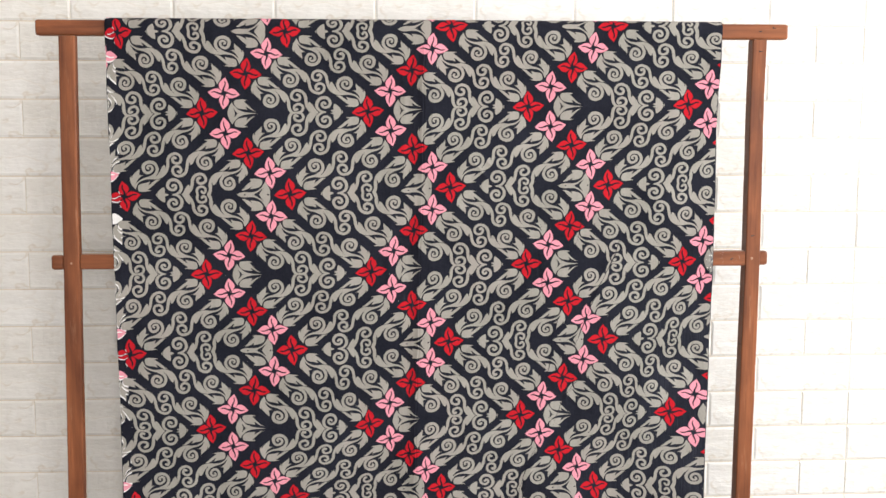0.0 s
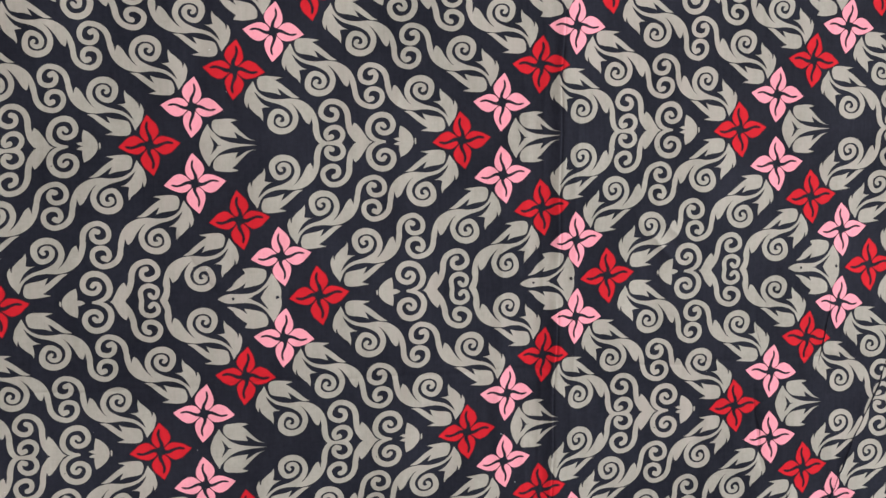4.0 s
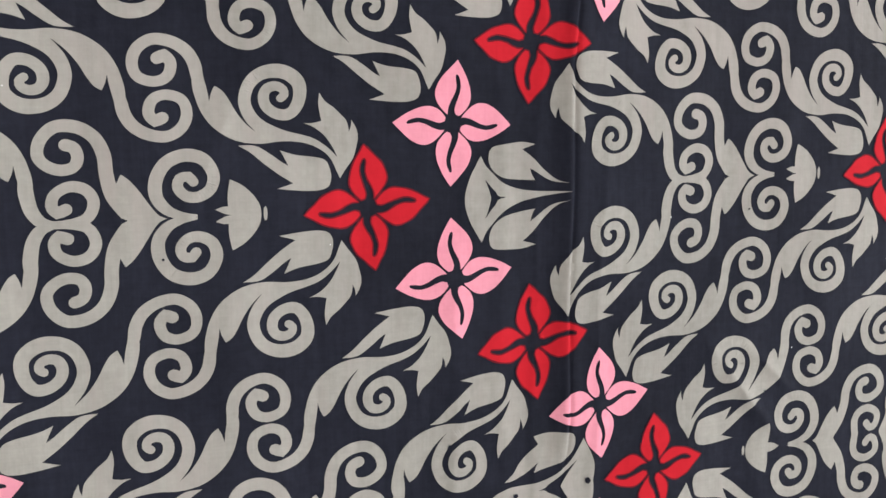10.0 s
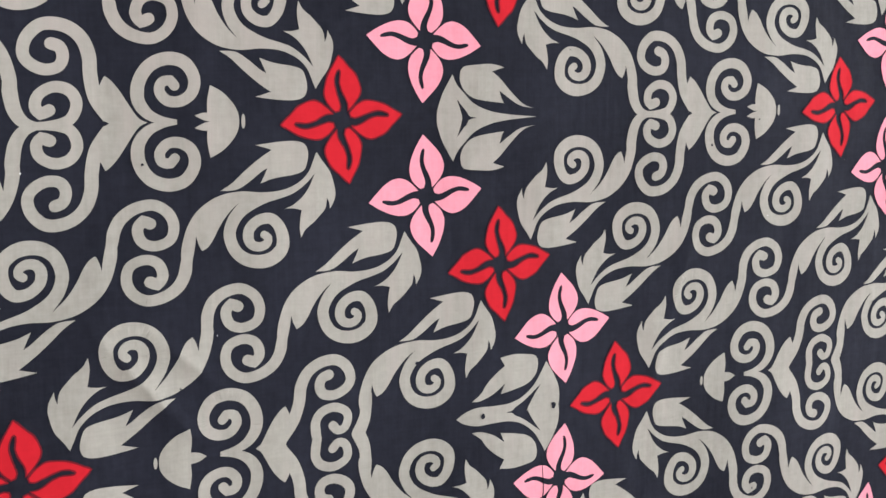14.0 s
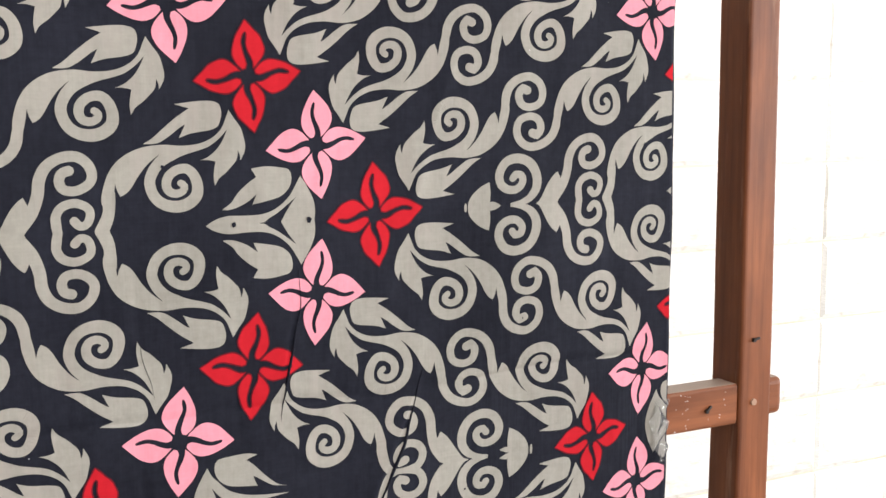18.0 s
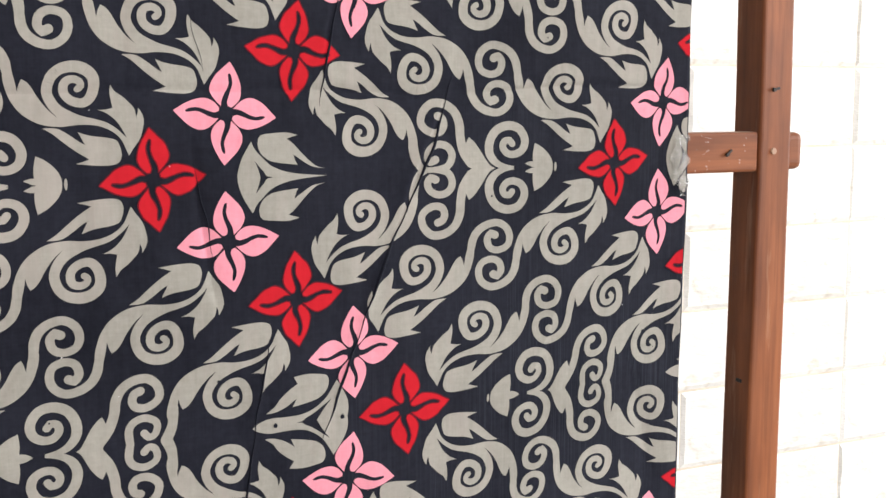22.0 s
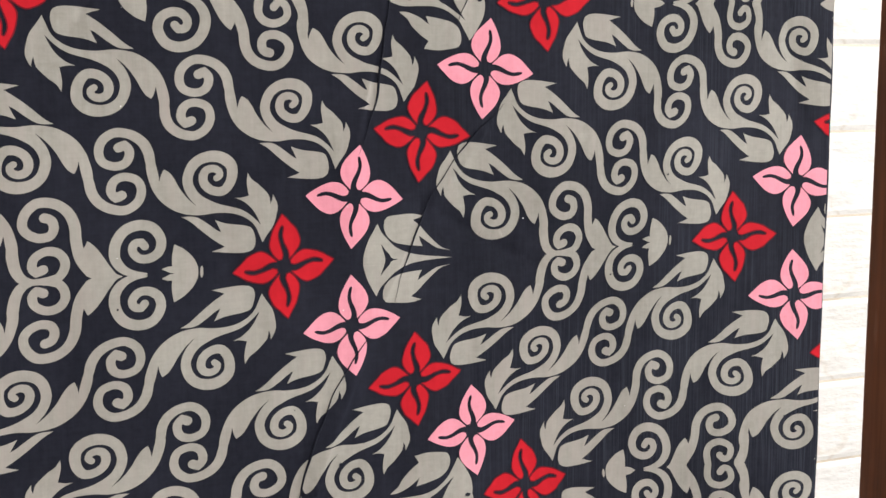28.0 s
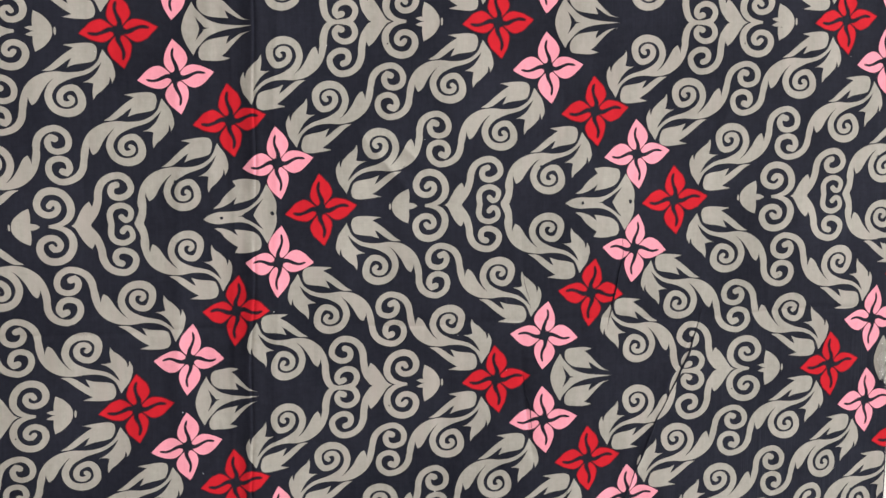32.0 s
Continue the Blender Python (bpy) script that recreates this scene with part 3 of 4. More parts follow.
def column_high():
    """The same column as it stands at the other axis: its rings hang free of the stem."""
    stem = stroke([(530, 66), (533, 44), (535, 26), (541, 10), (546, 0)], [13, 19, 19, 21, 22])
    ring = stroke([(619, -2), (622, 17), (622, 32), (613, 46), (593, 52), (574, 44), (569, 32), (574, 17), (585, 13), (594, 22)], [14, 16, 15, 15, 15, 14, 14, 14, 15])
    return leaf_scroll(324, 206, 6, 11) + stem, ring


def heart_scroll(far=False):
    """A heart with a curl on either side; at the far axis the heart is shorter."""
    line = [(650, 8), (632, 36), (622, 66), (619, 92), (608, 115), (587, 129), (562, 131), (544, 117), (538, 96), (546, 81), (564, 72), (582, 75), (589, 88), (585, 102), (574, 107)]
    squat, du, dv = (0.96, 0.0, 0.0) if far else (1.0, 1.0, 5.0)
    if not far:
        line[2:7] = [(625, 66), (623, 92), (612.5, 116), (591, 131), (563, 133)]
    neck = stroke([(u + du * min(1, i / 5), v * squat + dv * min(1, i / 5)) for i, (u, v) in enumerate(line)], [18, 20, 19, 19, 18, 18, 17, 16, 16, 16, 17])
    if far:
        heart = outline([(643, 0), (636, 20), (636, 43), (639, 52), (644, 61), (652, 55), (662, 43), (670, 29), (677, 15), (683, 5), (690, 0)])
    else:
        heart = outline([(650, 0), (637, 20), (635, 45), (639, 57), (644, 67), (654, 59), (665, 45), (675, 29), (684, 15), (692, 5), (703, 0)])
    curl = stroke([(744, 2), (720, 4), (701, 14), (689, 34), (691, 60), (706, 82), (731, 91), (755, 84), (768, 62), (764, 41), (748, 30), (730, 31), (719, 44), (722, 57), (734, 60), (740, 52)],
                  [3, 12, 17, 19, 19, 19, 19, 18, 17.5, 16.5, 15.5, 15, 14.5])
    return neck + heart, curl


def bell(prongs):
    if prongs:
        return outline([(791, 0), (778, 4), (769, 9), (780, 13), (787, 13), (787, 31), (791, 53), (810, 42), (826, 25), (833, 10), (834, 0)])
    return outline([(765, 0), (776, 7), (788, 9), (787, 28), (790, 47), (809, 38), (826, 23), (833, 10), (834, 0)])


def dot(x, y, rx, ry):
    a = np.linspace(0, 2 * math.pi, 11)[:-1]
    return [np.stack([x + rx * np.cos(a), y + ry * np.sin(a)], -1)]


def petal(angle, long):
    """One petal, its winding slit open towards the heart of the flower."""
    side = [(1.0, 0.0), (0.86, 0.13), (0.70, 0.262), (0.546, 0.33), (0.422, 0.335), (0.314, 0.287), (0.219, 0.202), (0.134, 0.101)]
    slit = [(0.24, 0.098), (0.35, 0.063), (0.462, 0.012), (0.58, -0.015), (0.684, 0.006), (0.755, 0.014), (0.775, -0.005), (0.758, -0.032), (0.70, -0.061), (0.589, -0.086), (0.456, -0.07), (0.32, -0.029), (0.213, -0.009)]
    other = [(0.143, -0.037), (0.127, -0.10), (0.174, -0.155), (0.264, -0.229), (0.383, -0.269), (0.512, -0.263), (0.654, -0.217), (0.832, -0.121)]
    c, s = math.cos(angle), math.sin(angle)
    q = smooth_line(np.array(side + slit + other) * long, True, 4.0)
    return np.stack([q[:, 0] * c - q[:, 1] * s, q[:, 0] * s + q[:, 1] * c], -1)


def flower():
    return [petal(radians(turn), long) for turn, long in ((-4.6, 98.5), (84.4, 98.3), (176.2, 98.0), (267.0, 98.0))]


def spread(faces, wide, uneven):
    """The faces grown (or shrunk) by a thread or two, with an uneven edge."""
    out = []
    for f in faces:
        go = np.roll(f, -1, axis=0) - np.roll(f, 1, axis=0)
        go = np.stack([go[:, 1], -go[:, 0]], -1) / (np.linalg.norm(go, axis=1)[:, None] + 1e-9)
        area = np.sum(f[:, 0] * np.roll(f[:, 1], -1) - np.roll(f[:, 0], -1) * f[:, 1])
        step = wide + uneven * np.sin(np.arange(len(f)) * 0.9)
        out.append(f + go * (step if area > 0 else -step)[:, None])
    return out


def cut(faces, grid=5.5):
    """The union of the faces as triangles, with inner points so that it follows the sheet."""
    verts, polys = [], []
    for f in faces:
        polys.append(list(range(len(verts), len(verts) + len(f))))
        verts += [Vector((float(a), float(b))) for a, b in f]
    p = np.array([tuple(v) for v in verts])
    lo, hi = p.min(0), p.max(0)
    for a in np.arange(lo[0] + grid / 2, hi[0], grid):
        for b in np.arange(lo[1] + grid / 2, hi[1], grid):
            verts.append(Vector((float(a), float(b))))
    edges = [(q[i - 1], q[i]) for q in polys for i in range(len(q))]
    v, _, t, _, _, _ = delaunay_2d_cdt(verts, edges, [], 0, 0.05)
    at = np.array([tuple(q) for q in v])
    mid = np.array([at[list(q)].mean(0) for q in t])
    inside = np.zeros(len(mid), bool)
    for f in faces:
        odd = np.zeros(len(mid), bool)
        for a, b in zip(f, np.roll(f, -1, axis=0)):
            if a[1] != b[1]:
                odd ^= ((a[1] > mid[:, 1]) != (b[1] > mid[:, 1])) & (mid[:, 0] < (b[0] - a[0]) * (mid[:, 1] - a[1]) / (b[1] - a[1]) + a[0])
        inside |= odd
    tris = [list(q) for q, keep in zip(t, inside) if keep]
    used = sorted({i for x in tris for i in x})
    at = {j: i for i, j in enumerate(used)}
    pts = np.array([tuple(v[j]) for j in used]) / 1000.0
    tris = np.array([[at[i] for i in x] for x in tris])
    a, b, c = pts[tris[:, 0]], pts[tris[:, 1]], pts[tris[:, 2]]
    area = (b[:, 0] - a[:, 0]) * (c[:, 1] - a[:, 1]) - (b[:, 1] - a[:, 1]) * (c[:, 0] - a[:, 0])
    tris[area > 0] = tris[area > 0][:, ::-1]
    return pts, tris


col_high, ring_high = column_high()
heart_low, curl_low = heart_scroll()
body_high, curl_high = heart_scroll(True)
heart_high = turned(body_high, 1538)
far_curl, far_ring = turned(curl_high, 1538), turned(ring_high, 1565, 503)
SCROLL_TWO, SCROLL_THREE = leaf_scroll(443, 336, 0, 3, 10), leaf_scroll(577, 466.5, 0, 0, -3)
FAR_TWO, FAR_THREE = turned(leaf_scroll(443, 331, 5, 5, 11), 1541, 501), turned(leaf_scroll(577, 460, 4, 2, 7), 1534, 501)
STENCILS = {
    "printed_flower": cut(flower()),
    "red_flower": cut(spread(flower(), -1.7, 0.25)),
    "flower_rim": cut(spread(flower(), 0.9, 0.5)),
    "printed_tulip": cut(half_tulip() + flipped(half_tulip())),
    "printed_column": cut(column_low() + flipped(column_low())),
    "printed_heart": cut(heart_low + flipped(heart_low)),
    "printed_curl": cut(curl_low + flipped(curl_low)),
    "printed_bell": cut(bell(True) + flipped(bell(True)) + dot(840, 0, 3, 11)),
    "printed_scroll": cut(SCROLL_TWO),
    "printed_lower_scroll": cut(SCROLL_THREE),
    "far_tulip": cut(far_half_tulip() + flipped_low(far_half_tulip())),
    "far_column": cut(turned(col_high, 1559) + flipped_low(turned(col_high, 1559))),
    "far_ring": cut(far_ring + flipped_low(far_ring)),
    "far_heart": cut(heart_high + flipped_low(heart_high)),
    "far_curl": cut(far_curl + flipped_low(far_curl)),
    "far_bell": cut(turned(bell(False), 1539) + flipped_low(turned(bell(False), 1539)) + dot(700, 500, 3, 9)),
    "far_scroll": cut(FAR_TWO),
    "far_lower_scroll": cut(FAR_THREE),
}
ZIG = [(0, 0), (0.1377, 0.1221), (0.2728, 0.2431), (0.4005, 0.3664), (0.5186, 0.5), (0.4005, 0.6336), (0.2728, 0.7569), (0.1377, 0.8779)]
LIFT = 0.0003


def kept(xz, tris, x0, x1, s0, s1):
    """The triangles cut off at the sheet's edges."""
    done = trimmed(xz / np.stack([narrow(xz[:, 0], xz[:, 1]), np.ones(len(xz))], -1), tris, x0, x1, s0, s1)
    if done is not None:
        done[0][:, 0] *= narrow(done[0][:, 0], done[0][:, 1])
    return done


def trimmed(xz, tris, x0, x1, s0, s1):
    lo, hi = xz.min(0), xz.max(0)
    if hi[0] < x0 or lo[0] > x1 or hi[1] < s0 or lo[1] > s1:
        return None
    if lo[0] > x0 and hi[0] < x1 and lo[1] > s0 and hi[1] < s1:
        return xz, tris
    me = bpy.data.meshes.new("cutting")
    me.from_pydata([(a, 0.0, b) for a, b in xz.tolist()], [], tris.tolist())
    bm = bmesh.new()
    bm.from_mesh(me)
    bpy.data.meshes.remove(me)
    for co, no in (((x0, 0, 0), (-1, 0, 0)), ((x1, 0, 0), (1, 0, 0)), ((0, 0, s0), (0, 0, -1)), ((0, 0, s1), (0, 0, 1))):
        bmesh.ops.bisect_plane(bm, geom=list(bm.verts) + list(bm.edges) + list(bm.faces), dist=1e-6, plane_co=co, plane_no=no, clear_outer=True)
    bmesh.ops.triangulate(bm, faces=list(bm.faces))
    bm.verts.index_update()
    pts = np.array([(v.co.x, v.co.z) for v in bm.verts])
    out = np.array([[v.index for v in f.verts] for f in bm.faces])
    bm.free()
    return (pts, out) if len(out) else None


sliver_v, sliver_f = [], []


def slip_on(pts, tris):
    """White slivers where the print slipped beside the selvedge."""
    done = kept(printed(pts) + np.array([-0.0008, -0.0026]), tris, EDGE_L + 0.0005, -0.454, BOTTOM + 0.002, TOP + 0.09)
    if done is not None:
        k = len(sliver_v)
        sliver_v.extend(on_sheet(done[0], LIFT * 0.5).tolist())
        sliver_f.extend((done[1] + k).tolist())


def draped(xz, tris):
    """Triangles split where they would bridge a fold instead of following it."""
    for _ in range(2):
        pairs = np.sort(tris[:, [0, 1, 1, 2, 2, 0]].reshape(-1, 2), axis=1)
        pairs, where = np.unique(pairs, axis=0, return_inverse=True)
        ends = xz[pairs]
        mid = ends.mean(1)
        away = np.abs(hang(mid[:, 0], mid[:, 1]) - 0.5 * (hang(ends[:, 0, 0], ends[:, 0, 1]) + hang(ends[:, 1, 0], ends[:, 1, 1])))
        split = away > 0.00006
        if not split.any():
            break
        fresh = np.where(split, np.cumsum(split) - 1 + len(xz), -1)[where.reshape(-1)].reshape(-1, 3)
        xz = np.concatenate([xz, mid[split]])
        done = [tris[(fresh < 0).all(1)]]
        more = []
        for (a, b, c), (d, e, f) in zip(tris.tolist(), fresh.tolist()):
            if d < 0 and e < 0 and f < 0:
                continue
            while d < 0 or (e < 0 and f >= 0):
                a, b, c, d, e, f = b, c, a, e, f, d
            if e < 0:
                more += [(a, d, c), (d, b, c)]
            elif f < 0:
                more += [(d, b, e), (a, d, c), (d, e, c)]
            else:
                more += [(a, d, f), (d, b, e), (f, e, c), (d, e, f)]
        tris = np.concatenate(done + [np.array(more)])
    return xz, tris


def print_on(name, pts, tris, mat, label, lift=LIFT):
    done = kept(printed(pts), tris, EDGE_L + 0.0009, EDGE_R - 0.0011, BOTTOM + 0.002, TOP + 0.09)
    if done is None:
        return None
    xz, faces = draped(*done)
    at = on_sheet(xz, lift)
    me = bpy.data.meshes.new(name)
    me.from_pydata(at.tolist(), [], faces.tolist())
    me.materials.append(mat)
    me.shade_smooth()
    ob = new(name, me)
    ob.parent = cloth
    return tagged(ob, label)


def placed(key, du, dv, flip=False):
    pts, tris = STENCILS[key]
    if flip:
        pts, tris = pts * np.array([1, -1]), tris[:, ::-1]
    return pts + np.array([du + (0.0 if "flower" in key else 0.006), dv]), tris


def print_motif(name, pts, tris, mat, label):
    made = print_on(name, pts, tris, mat, label, LIFT + (0.00012 if name == "printed_flower" else 0.0))
    if made is not None and printed(pts)[:, 0].min() < -0.45:
        slip_on(pts, tris)


for row in range(-2, 5):
    for col in range(-3, 4):
        for k, (u, v) in enumerate(ZIG):
            red = k % 2 == 0
            p, t = placed("red_flower" if red else "printed_flower", col + u, row + v, k > 4)
            if red:
                q, r = placed("flower_rim", col + u, row + v, k > 4)
                print_on("dye_bleed", q, r, PRINT_BLEED, "dark red rim of run dye", LIFT + 0.00006)
            bare = not red and printed(p)[:, 0].min() < -0.50 and abs(printed(p)[:, 1].mean() - 1.165) < 0.02
            print_motif("printed_flower", p, t, PRINT_WHITE if bare else PRINT_RED if red else PRINT_PINK, "bare white flower at the selvedge" if bare else "red four-petalled flower" if red else "pink four-petalled flower")
        for key, name, label in (("printed_tulip", "printed_tulip", "grey tulip print"), ("printed_column", "printed_leaf_scroll", "grey twin leaf scroll"), ("printed_heart", "printed_heart_scroll", "grey heart-shaped scroll"),
                                 ("printed_bell", "printed_bell", "grey bell print"), ("far_tulip", "printed_tulip", "grey tulip print"), ("far_column", "printed_leaf_scroll", "grey twin leaf scroll"),
                                 ("far_heart", "printed_heart_scroll", "grey heart-shaped scroll"), ("printed_curl", "printed_curl", "grey twin curl"), ("far_curl", "printed_curl", "grey twin curl"), ("far_ring", "printed_ring", "grey twin ring"), ("far_bell", "printed_bell", "grey bell print")):
            p, t = placed(key, col, row)
            print_motif(name, p, t, PRINT_GREY, label)
        for key in ("printed_scroll", "printed_lower_scroll", "far_scroll", "far_lower_scroll"):
            for flip in (False, True):
                p, t = placed(key, col, row, flip)
                print_motif("printed_leaf_scroll", p, t, PRINT_GREY, "grey leaf scroll")
me = bpy.data.meshes.new("selvedge_sliver")
me.from_pydata(sliver_v, [], sliver_f)
me.materials.append(PRINT_WHITE)
slivers = tagged(new("selvedge_sliver", me), "white unprinted slivers along the selvedge", kind="stuff")
slivers.parent = cloth


def specks(name, spots, mat, label):
    """Tiny uneven discs scattered on the sheet, each (across, up, radius)."""
    vs, fs = [], []
    for x, z, r in spots:
        k = len(vs)
        turn = random.random() * 6
        ring = [(x + r * (0.7 + 0.6 * random.random()) * math.cos(a + turn), z + r * (0.7 + 0.6 * random.random()) * math.sin(a + turn)) for a in np.linspace(0, 2 * math.pi, 8)[:-1]]
        vs += on_sheet(np.array(ring), LIFT + 0.0004).tolist()
        fs.append(tuple(range(k + 6, k - 1, -1)))
    m = bpy.data.meshes.new(name)
    m.from_pydata(vs, [], fs)
    m.materials.append(mat)
    made = tagged(new(name, m), label, kind="stuff")
    made.parent = cloth


random.seed(11)
voids, lint = [], []
for row in range(-1, 4):
    for col in range(-2, 3):
        for u, v, r in ((1.240, 0.5, 0.0013), (1.384, 0.5, 0.0015), (1.120, 0.395, 0.0011), (0.70, 0.06, 0.0006)):
            at = printed(np.array([[col + u, row + v]]))[0]
            if EDGE_L + 0.01 < at[0] < EDGE_R - 0.01 and BOTTOM + 0.02 < at[1] < TOP - 0.03:
                voids.append((at[0], at[1], r))
for i in range(55):
    lint.append((random.uniform(EDGE_L + 0.01, EDGE_R - 0.01), random.uniform(0.55, TOP - 0.03), random.uniform(0.0002, 0.00045)))
for i in range(40):
    voids.append((random.uniform(EDGE_L + 0.01, EDGE_R - 0.01), random.uniform(0.55, TOP - 0.03), random.uniform(0.0003, 0.0007)))
specks("print_void", voids, CLOTH_DARK, "tiny dark misses in the print")
specks("lint", lint, PRINT_WHITE, "tiny white flecks of lint")

# ---- the rack ----
rack = tagged(new("cloth_rack"), "reddish-brown varnished wooden rack with two posts and a rail", "rack")
POST_F, POST_B, BAR_F = 1.9690, 1.9975, 1.9715


def leaning(bm, low, high, dx):
    """Shear so that the foot stands dx to the side."""
    for v in bm.verts:
        v.co.x += dx * (high - v.co.z) / (high - low)
    return bm


def bowed(bm, heights, left, right):
    """Bend an upright post: its two edges move sideways by these millimetres at these heights."""
    middle = sum(v.co.x for v in bm.verts) / len(bm.verts)
    for v in bm.verts:
        side = left if v.co.x < middle else right
        v.co.x += float(np.interp(v.co.z, heights, side)) / 1000.0
    return bm


def rough_edges(bm, amount, seed):
    for v in bm.verts:
        n = noise.noise_vector(v.co * 9 + Vector((seed, 0, 0)))
        v.co += Vector((n.x * amount, n.y * amount * 0.5, 0))
    return bm


def long_block(x0, x1, y0, y1, z0, z1, bevel, axis, cuts, amount, seed):
    bm = block(x0, x1, y0, y1, z0, z1, bevel, 3)
    lo, hi = (x0, x1) if axis == 0 else (z0, z1)
    for i in range(1, cuts):
        at = lo + (hi - lo) * i / cuts
        co = (at, 0, 0) if axis == 0 else (0, 0, at)
        no = (1, 0, 0) if axis == 0 else (0, 0, 1)
        bmesh.ops.bisect_plane(bm, geom=list(bm.verts) + list(bm.edges) + list(bm.faces), plane_co=co, plane_no=no)
    return rough_edges(bm, amount, seed)


part("post", leaning(long_block(-0.5490, -0.5210, POST_F, POST_F + 0.020, 0.0, 1.4918, 0.0025, 2, 22, 0.0006, 1.0), 0.0, 1.4918, -0.022), WOOD_UP, rack)
right_post = long_block(0.6621, 0.6880, POST_F, POST_B, 0.0, 1.4918, 0.0025, 2, 30, 0.0006, 5.0)
right_post = leaning(bowed(right_post, [0.95, 1.12, 1.25, 1.36], [0.0, 0.6, -0.8, -2.2], [2.0, 1.2, -1.0, -3.0]), 0.0, 1.4918, -0.012)
part("post", right_post, WOOD_UP, rack)
part("top_bar", long_block(-0.5890, 0.7245, BAR_F + 0.001, BAR_F + 0.026, 1.4918, 1.5186, 0.0045, 0, 20, 0.0005, 9.0), WOOD_ALONG, rack)
part("middle_rail", long_block(-0.5260, 0.6592, BAR_F - 0.001, BAR_F + 0.018, 1.0875, 1.1142, 0.002, 0, 18, 0.0004, 13.0), WOOD_ALONG, rack)
part("rail_end", block(-0.5765, -0.5540, POST_F + 0.003, POST_F + 0.018, 1.0865, 1.1125, 0.005, 3), WOOD_ALONG, rack, "rounded tenon end")
part("rail_end", block(0.6830, 0.7025, POST_F + 0.006, POST_F + 0.024, 1.0878, 1.1135, 0.005, 3), WOOD_ALONG, rack, "rounded tenon end")


def peg(x, z, r, mat, name, label, deep=0.0008):
    bm = bmesh.new()
    bmesh.ops.create_cone(bm, cap_ends=True, segments=14, radius1=r, radius2=r * 0.8, depth=0.003)
    bmesh.ops.transform(bm, verts=bm.verts, matrix=pose(x, POST_F - deep + 0.0012, z, 90, 0, 0))
    part(name, bm, mat, rack, label)


def bent_nail(x, z, angle, long=0.0048, face=POST_F):
    bm = block(-long / 2, long / 2, -0.0008, 0.0008, -0.0008, 0.0008, 0.0005, 2)
    head = bmesh.ops.create_cone(bm, cap_ends=True, segments=10, radius1=0.0015, radius2=0.0012, depth=0.0014)
    bmesh.ops.transform(bm, verts=head["verts"], matrix=pose(-long / 2, -0.0004, 0, 90, 0, 0))
    bmesh.ops.transform(bm, verts=bm.verts, matrix=pose(x, face - 0.0010, z, 0, -angle, 0))
    part("bent_nail", bm, NAIL, rack, "dark bent iron nail")


peg(0.6705, 1.1012, 0.0027, DOWEL, "dowel", "pale wooden dowel end")
peg(-0.5405, 1.0985, 0.0022, DOWEL, "dowel", "pale wooden dowel end")
bent_nail(0.6712, 1.1425, 12)
bent_nail(0.6345, 1.1010, 40, face=BAR_F - 0.001)
bent_nail(0.6985, 1.5115, -12, face=BAR_F + 0.001)
bent_nail(0.6745, 1.4705, 0)
bent_nail(0.6745, 1.5060, 10, 0.004, BAR_F + 0.001)
random.seed(5)
flecks = bmesh.new()
for x, z in [(random.gauss(0.6175, 0.0016), random.uniform(1.0895, 1.1125)) for _ in range(11)] + [(random.uniform(0.602, 0.650), random.uniform(1.089, 1.1125)) for _ in range(9)]:
    block(x - random.uniform(0.0001, 0.0004), x + random.uniform(0.0001, 0.0004), BAR_F - 0.0013, BAR_F - 0.0008, z - 0.0002, z + random.uniform(0.0001, 0.0003), bm=flecks)
tagged(part("glue_flecks", flecks, PRINT_WHITE, rack, "tiny white flecks of dried glue on the rail"), "tiny white flecks of dried glue on the rail", kind="stuff")
hole = block(-0.0009, 0.0009, -0.003, 0.003, -0.0013, 0.0013, 0.0006)
bmesh.ops.transform(hole, verts=hole.verts, matrix=pose(0.6577, 1.981, 0.942))
part("nail_hole", hole, NAIL, rack, "small dark nail in the side of the post")

# a torn strip of clear tape that holds the cloth's edge to the rail
bm = bmesh.new()
tape_x, tape_z = np.linspace(0.5850, 0.5970, 7), np.linspace(1.074, 1.113, 14)
grid = [[bm.verts.new((x + (0.0012 + 0.0003 * i) * math.sin(j * 1.3 + i * 0.7) + 0.007 * (1 - i / 6) * (abs(j - 8) / 8) ** 1.5, FRONT - 0.0022 - 0.0008 * math.sin(i * 2.3 + j * 1.3), z)) for i, x in enumerate(tape_x)] for j, z in enumerate(tape_z)]
for j in range(13):
    for i in range(6):
        bm.faces.new((grid[j][i], grid[j][i + 1], grid[j + 1][i + 1], grid[j + 1][i]))
tape = tagged(new("clear_tape", mesh_of(bm, "clear_tape", TAPE.mat, True)), "crumpled strip of clear tape on the cloth's edge at the rail", "tape")

# ---- foam bricks of the wall ----
ROW, LONG, GAP = 0.0733, 0.1925, 0.0020
random.seed(7)


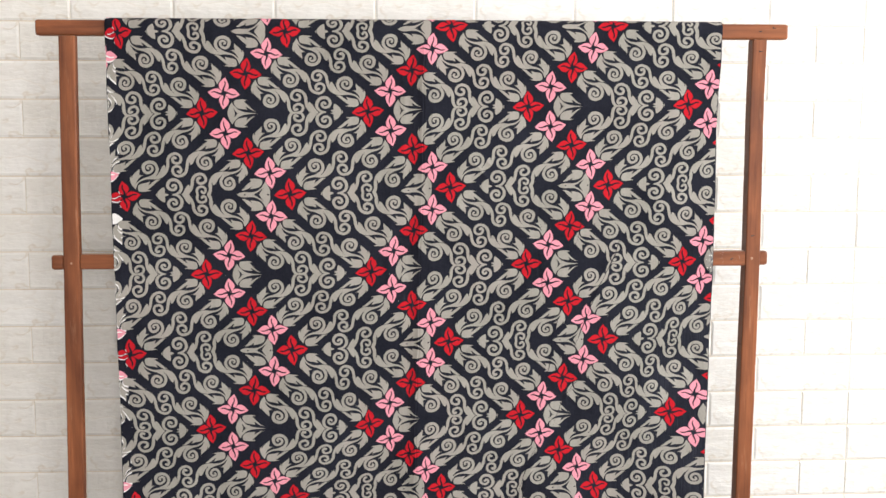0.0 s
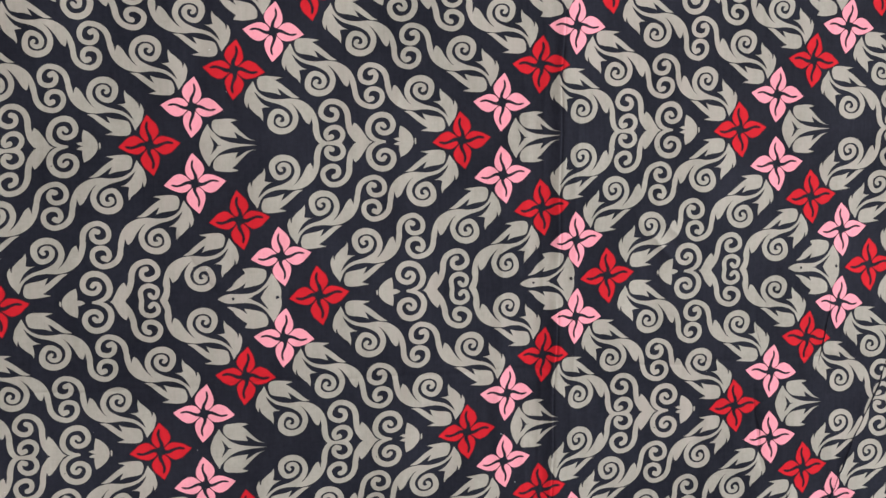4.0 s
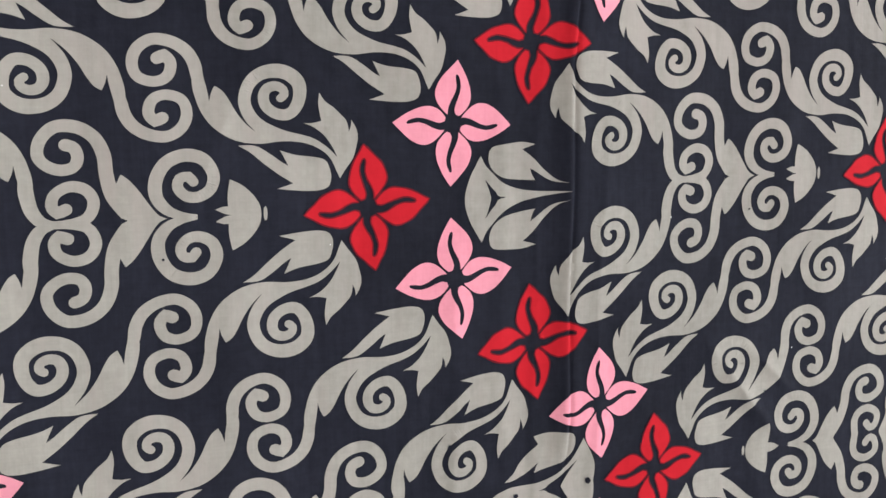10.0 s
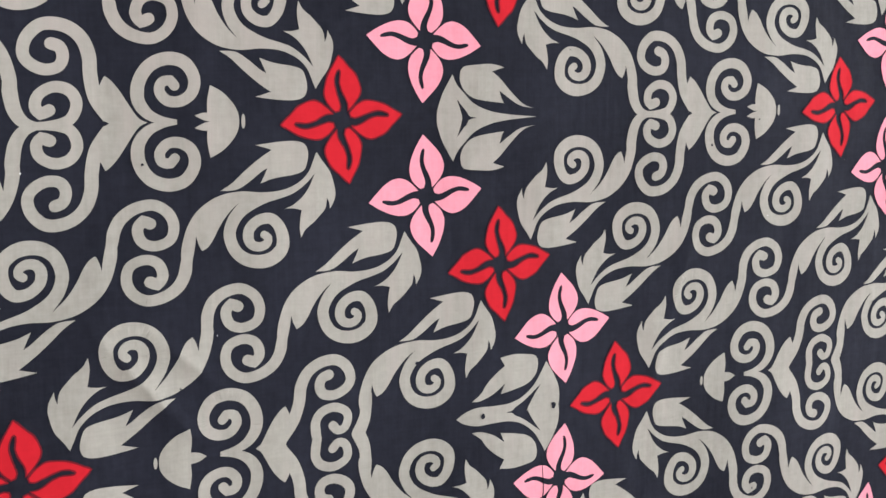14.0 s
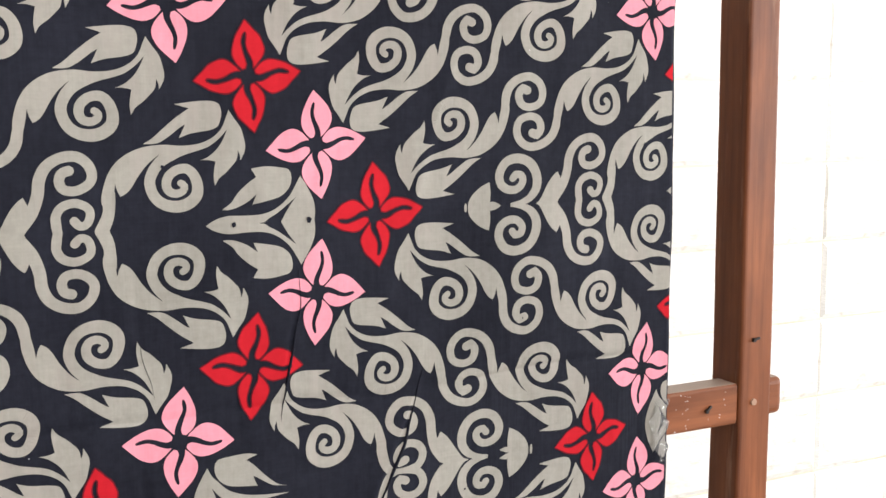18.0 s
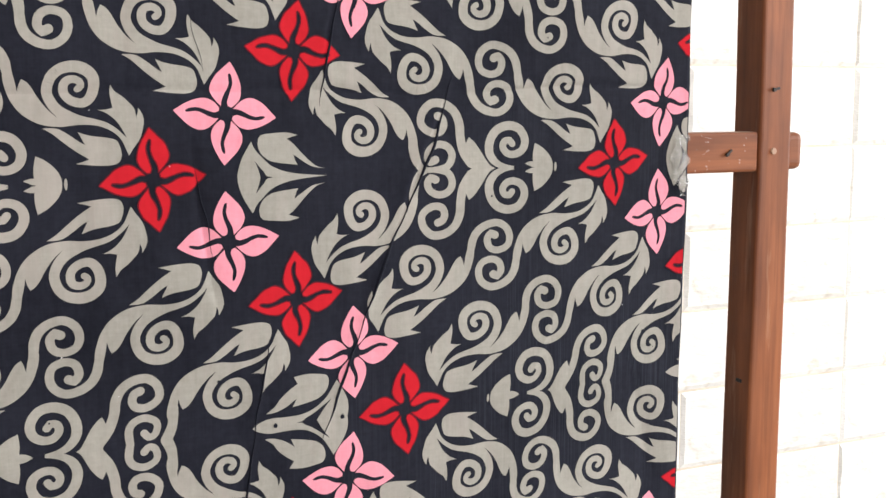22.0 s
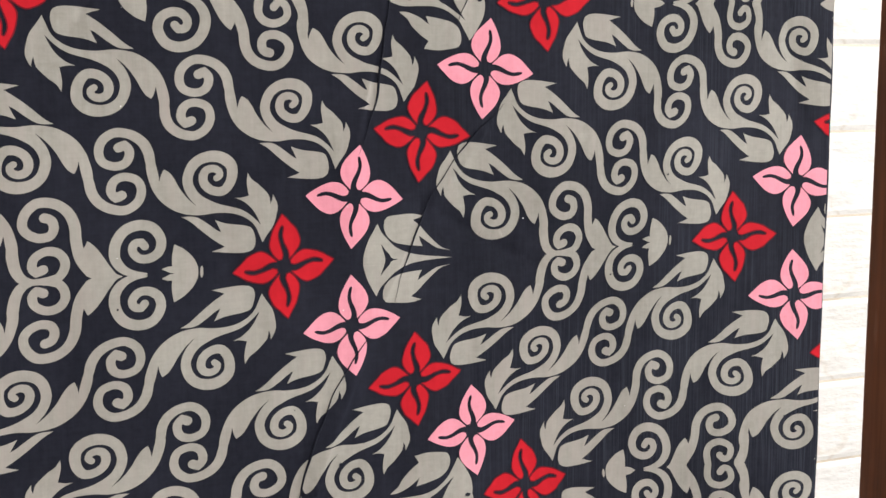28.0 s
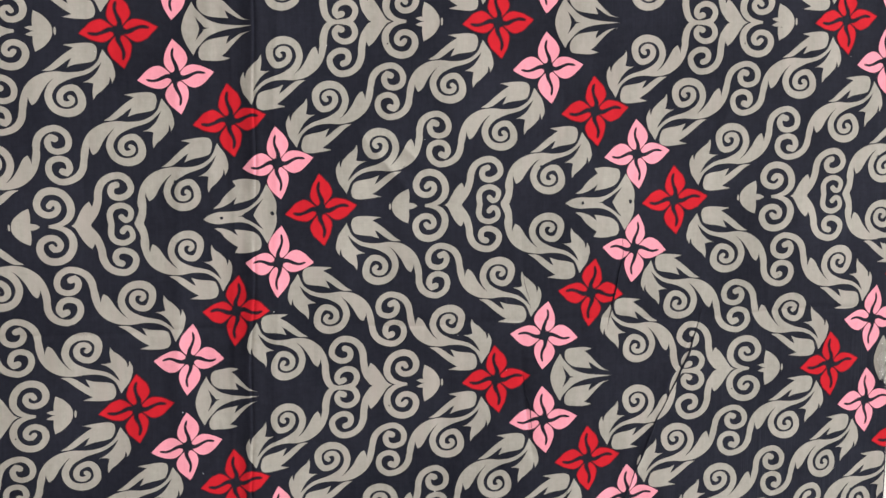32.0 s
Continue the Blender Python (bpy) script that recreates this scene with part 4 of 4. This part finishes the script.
def brick_mesh(long, seed):
    """A pillow-edged foam brick with a hammered face."""
    nx, nz = 9, 5
    w, h = long - GAP * 0.4, ROW - GAP
    rng = random.Random(seed)
    verts, faces = [], []
    for j in range(nz + 1):
        for i in range(nx + 1):
            a, b = i / nx, j / nz
            x, z = (a - 0.5) * w, (b - 0.5) * h
            edge = min(i, nx - i, j, nz - j)
            if edge == 0:
                y = 0.0
            else:
                y = -0.0019 - 0.0018 * noise.noise(Vector((a * 5 + seed * 3.7, b * 4, seed))) - 0.0006 * rng.random()
                x, z = x * (1.0 if 1 < i < nx - 1 else (0.5 - 0.020) / 0.5 / (1 - 2 / nx)), z * (1.0 if 1 < j < nz - 1 else (0.5 - 0.06) / 0.5 / (1 - 2 / nz))
            verts.append((x, y, z))
    for j in range(nz):
        for i in range(nx):
            k = j * (nx + 1) + i
            faces.append((k, k + 1, k + nx + 2, k + nx + 1))
    me = bpy.data.meshes.new("foam_brick")
    me.from_pydata(verts, [], faces)
    me.materials.append(FOAM)
    return me


BRICKS = [brick_mesh(LONG, s) for s in range(6)]
HALVES = [brick_mesh(LONG / 2, s) for s in range(6, 10)]
rest_v, rest_f, bricks = [], [], []
for j in range(int(HIGH / ROW)):
    z = 0.654 + ROW * (j - 8) - ROW / 2
    if z < ROW / 2 or z > HIGH - ROW / 2:
        continue
    for i in range(-20, 14):
        x = 0.955 + LONG * (i + 0.5) + (0.0 if j % 2 else LONG / 2)
        if not LEFT + 0.1 < x < RIGHT - 0.1:
            continue
        at_seam = abs((x - 0.955) / 0.77 - round((x - 0.955) / 0.77)) < 0.02
        halves = [(x - LONG / 4, HALVES), (x + LONG / 4, HALVES)] if at_seam else [(x, BRICKS)]
        bricks += [(bx, z, random.choice(kinds)) for bx, kinds in halves]
for x, z, data in bricks:
    if -1.1 < x < 1.35 and 0.4 < z < 1.75:
        ob = new("foam_brick", data)
        ob.parent = wall
        ob.location = (x, WALL_Y + 0.0089, z)
    else:
        k = len(rest_v)
        rest_v += [(v.co.x + x, v.co.y + WALL_Y + 0.0089, v.co.z + z) for v in data.vertices]
        rest_f += [tuple(q + k for q in p.vertices) for p in data.polygons]
me = bpy.data.meshes.new("foam_bricks_beyond")
me.from_pydata(rest_v, [], rest_f)
me.materials.append(FOAM)
rest = tagged(new("foam_bricks_beyond", me), kind="stuff")
rest.parent = wall
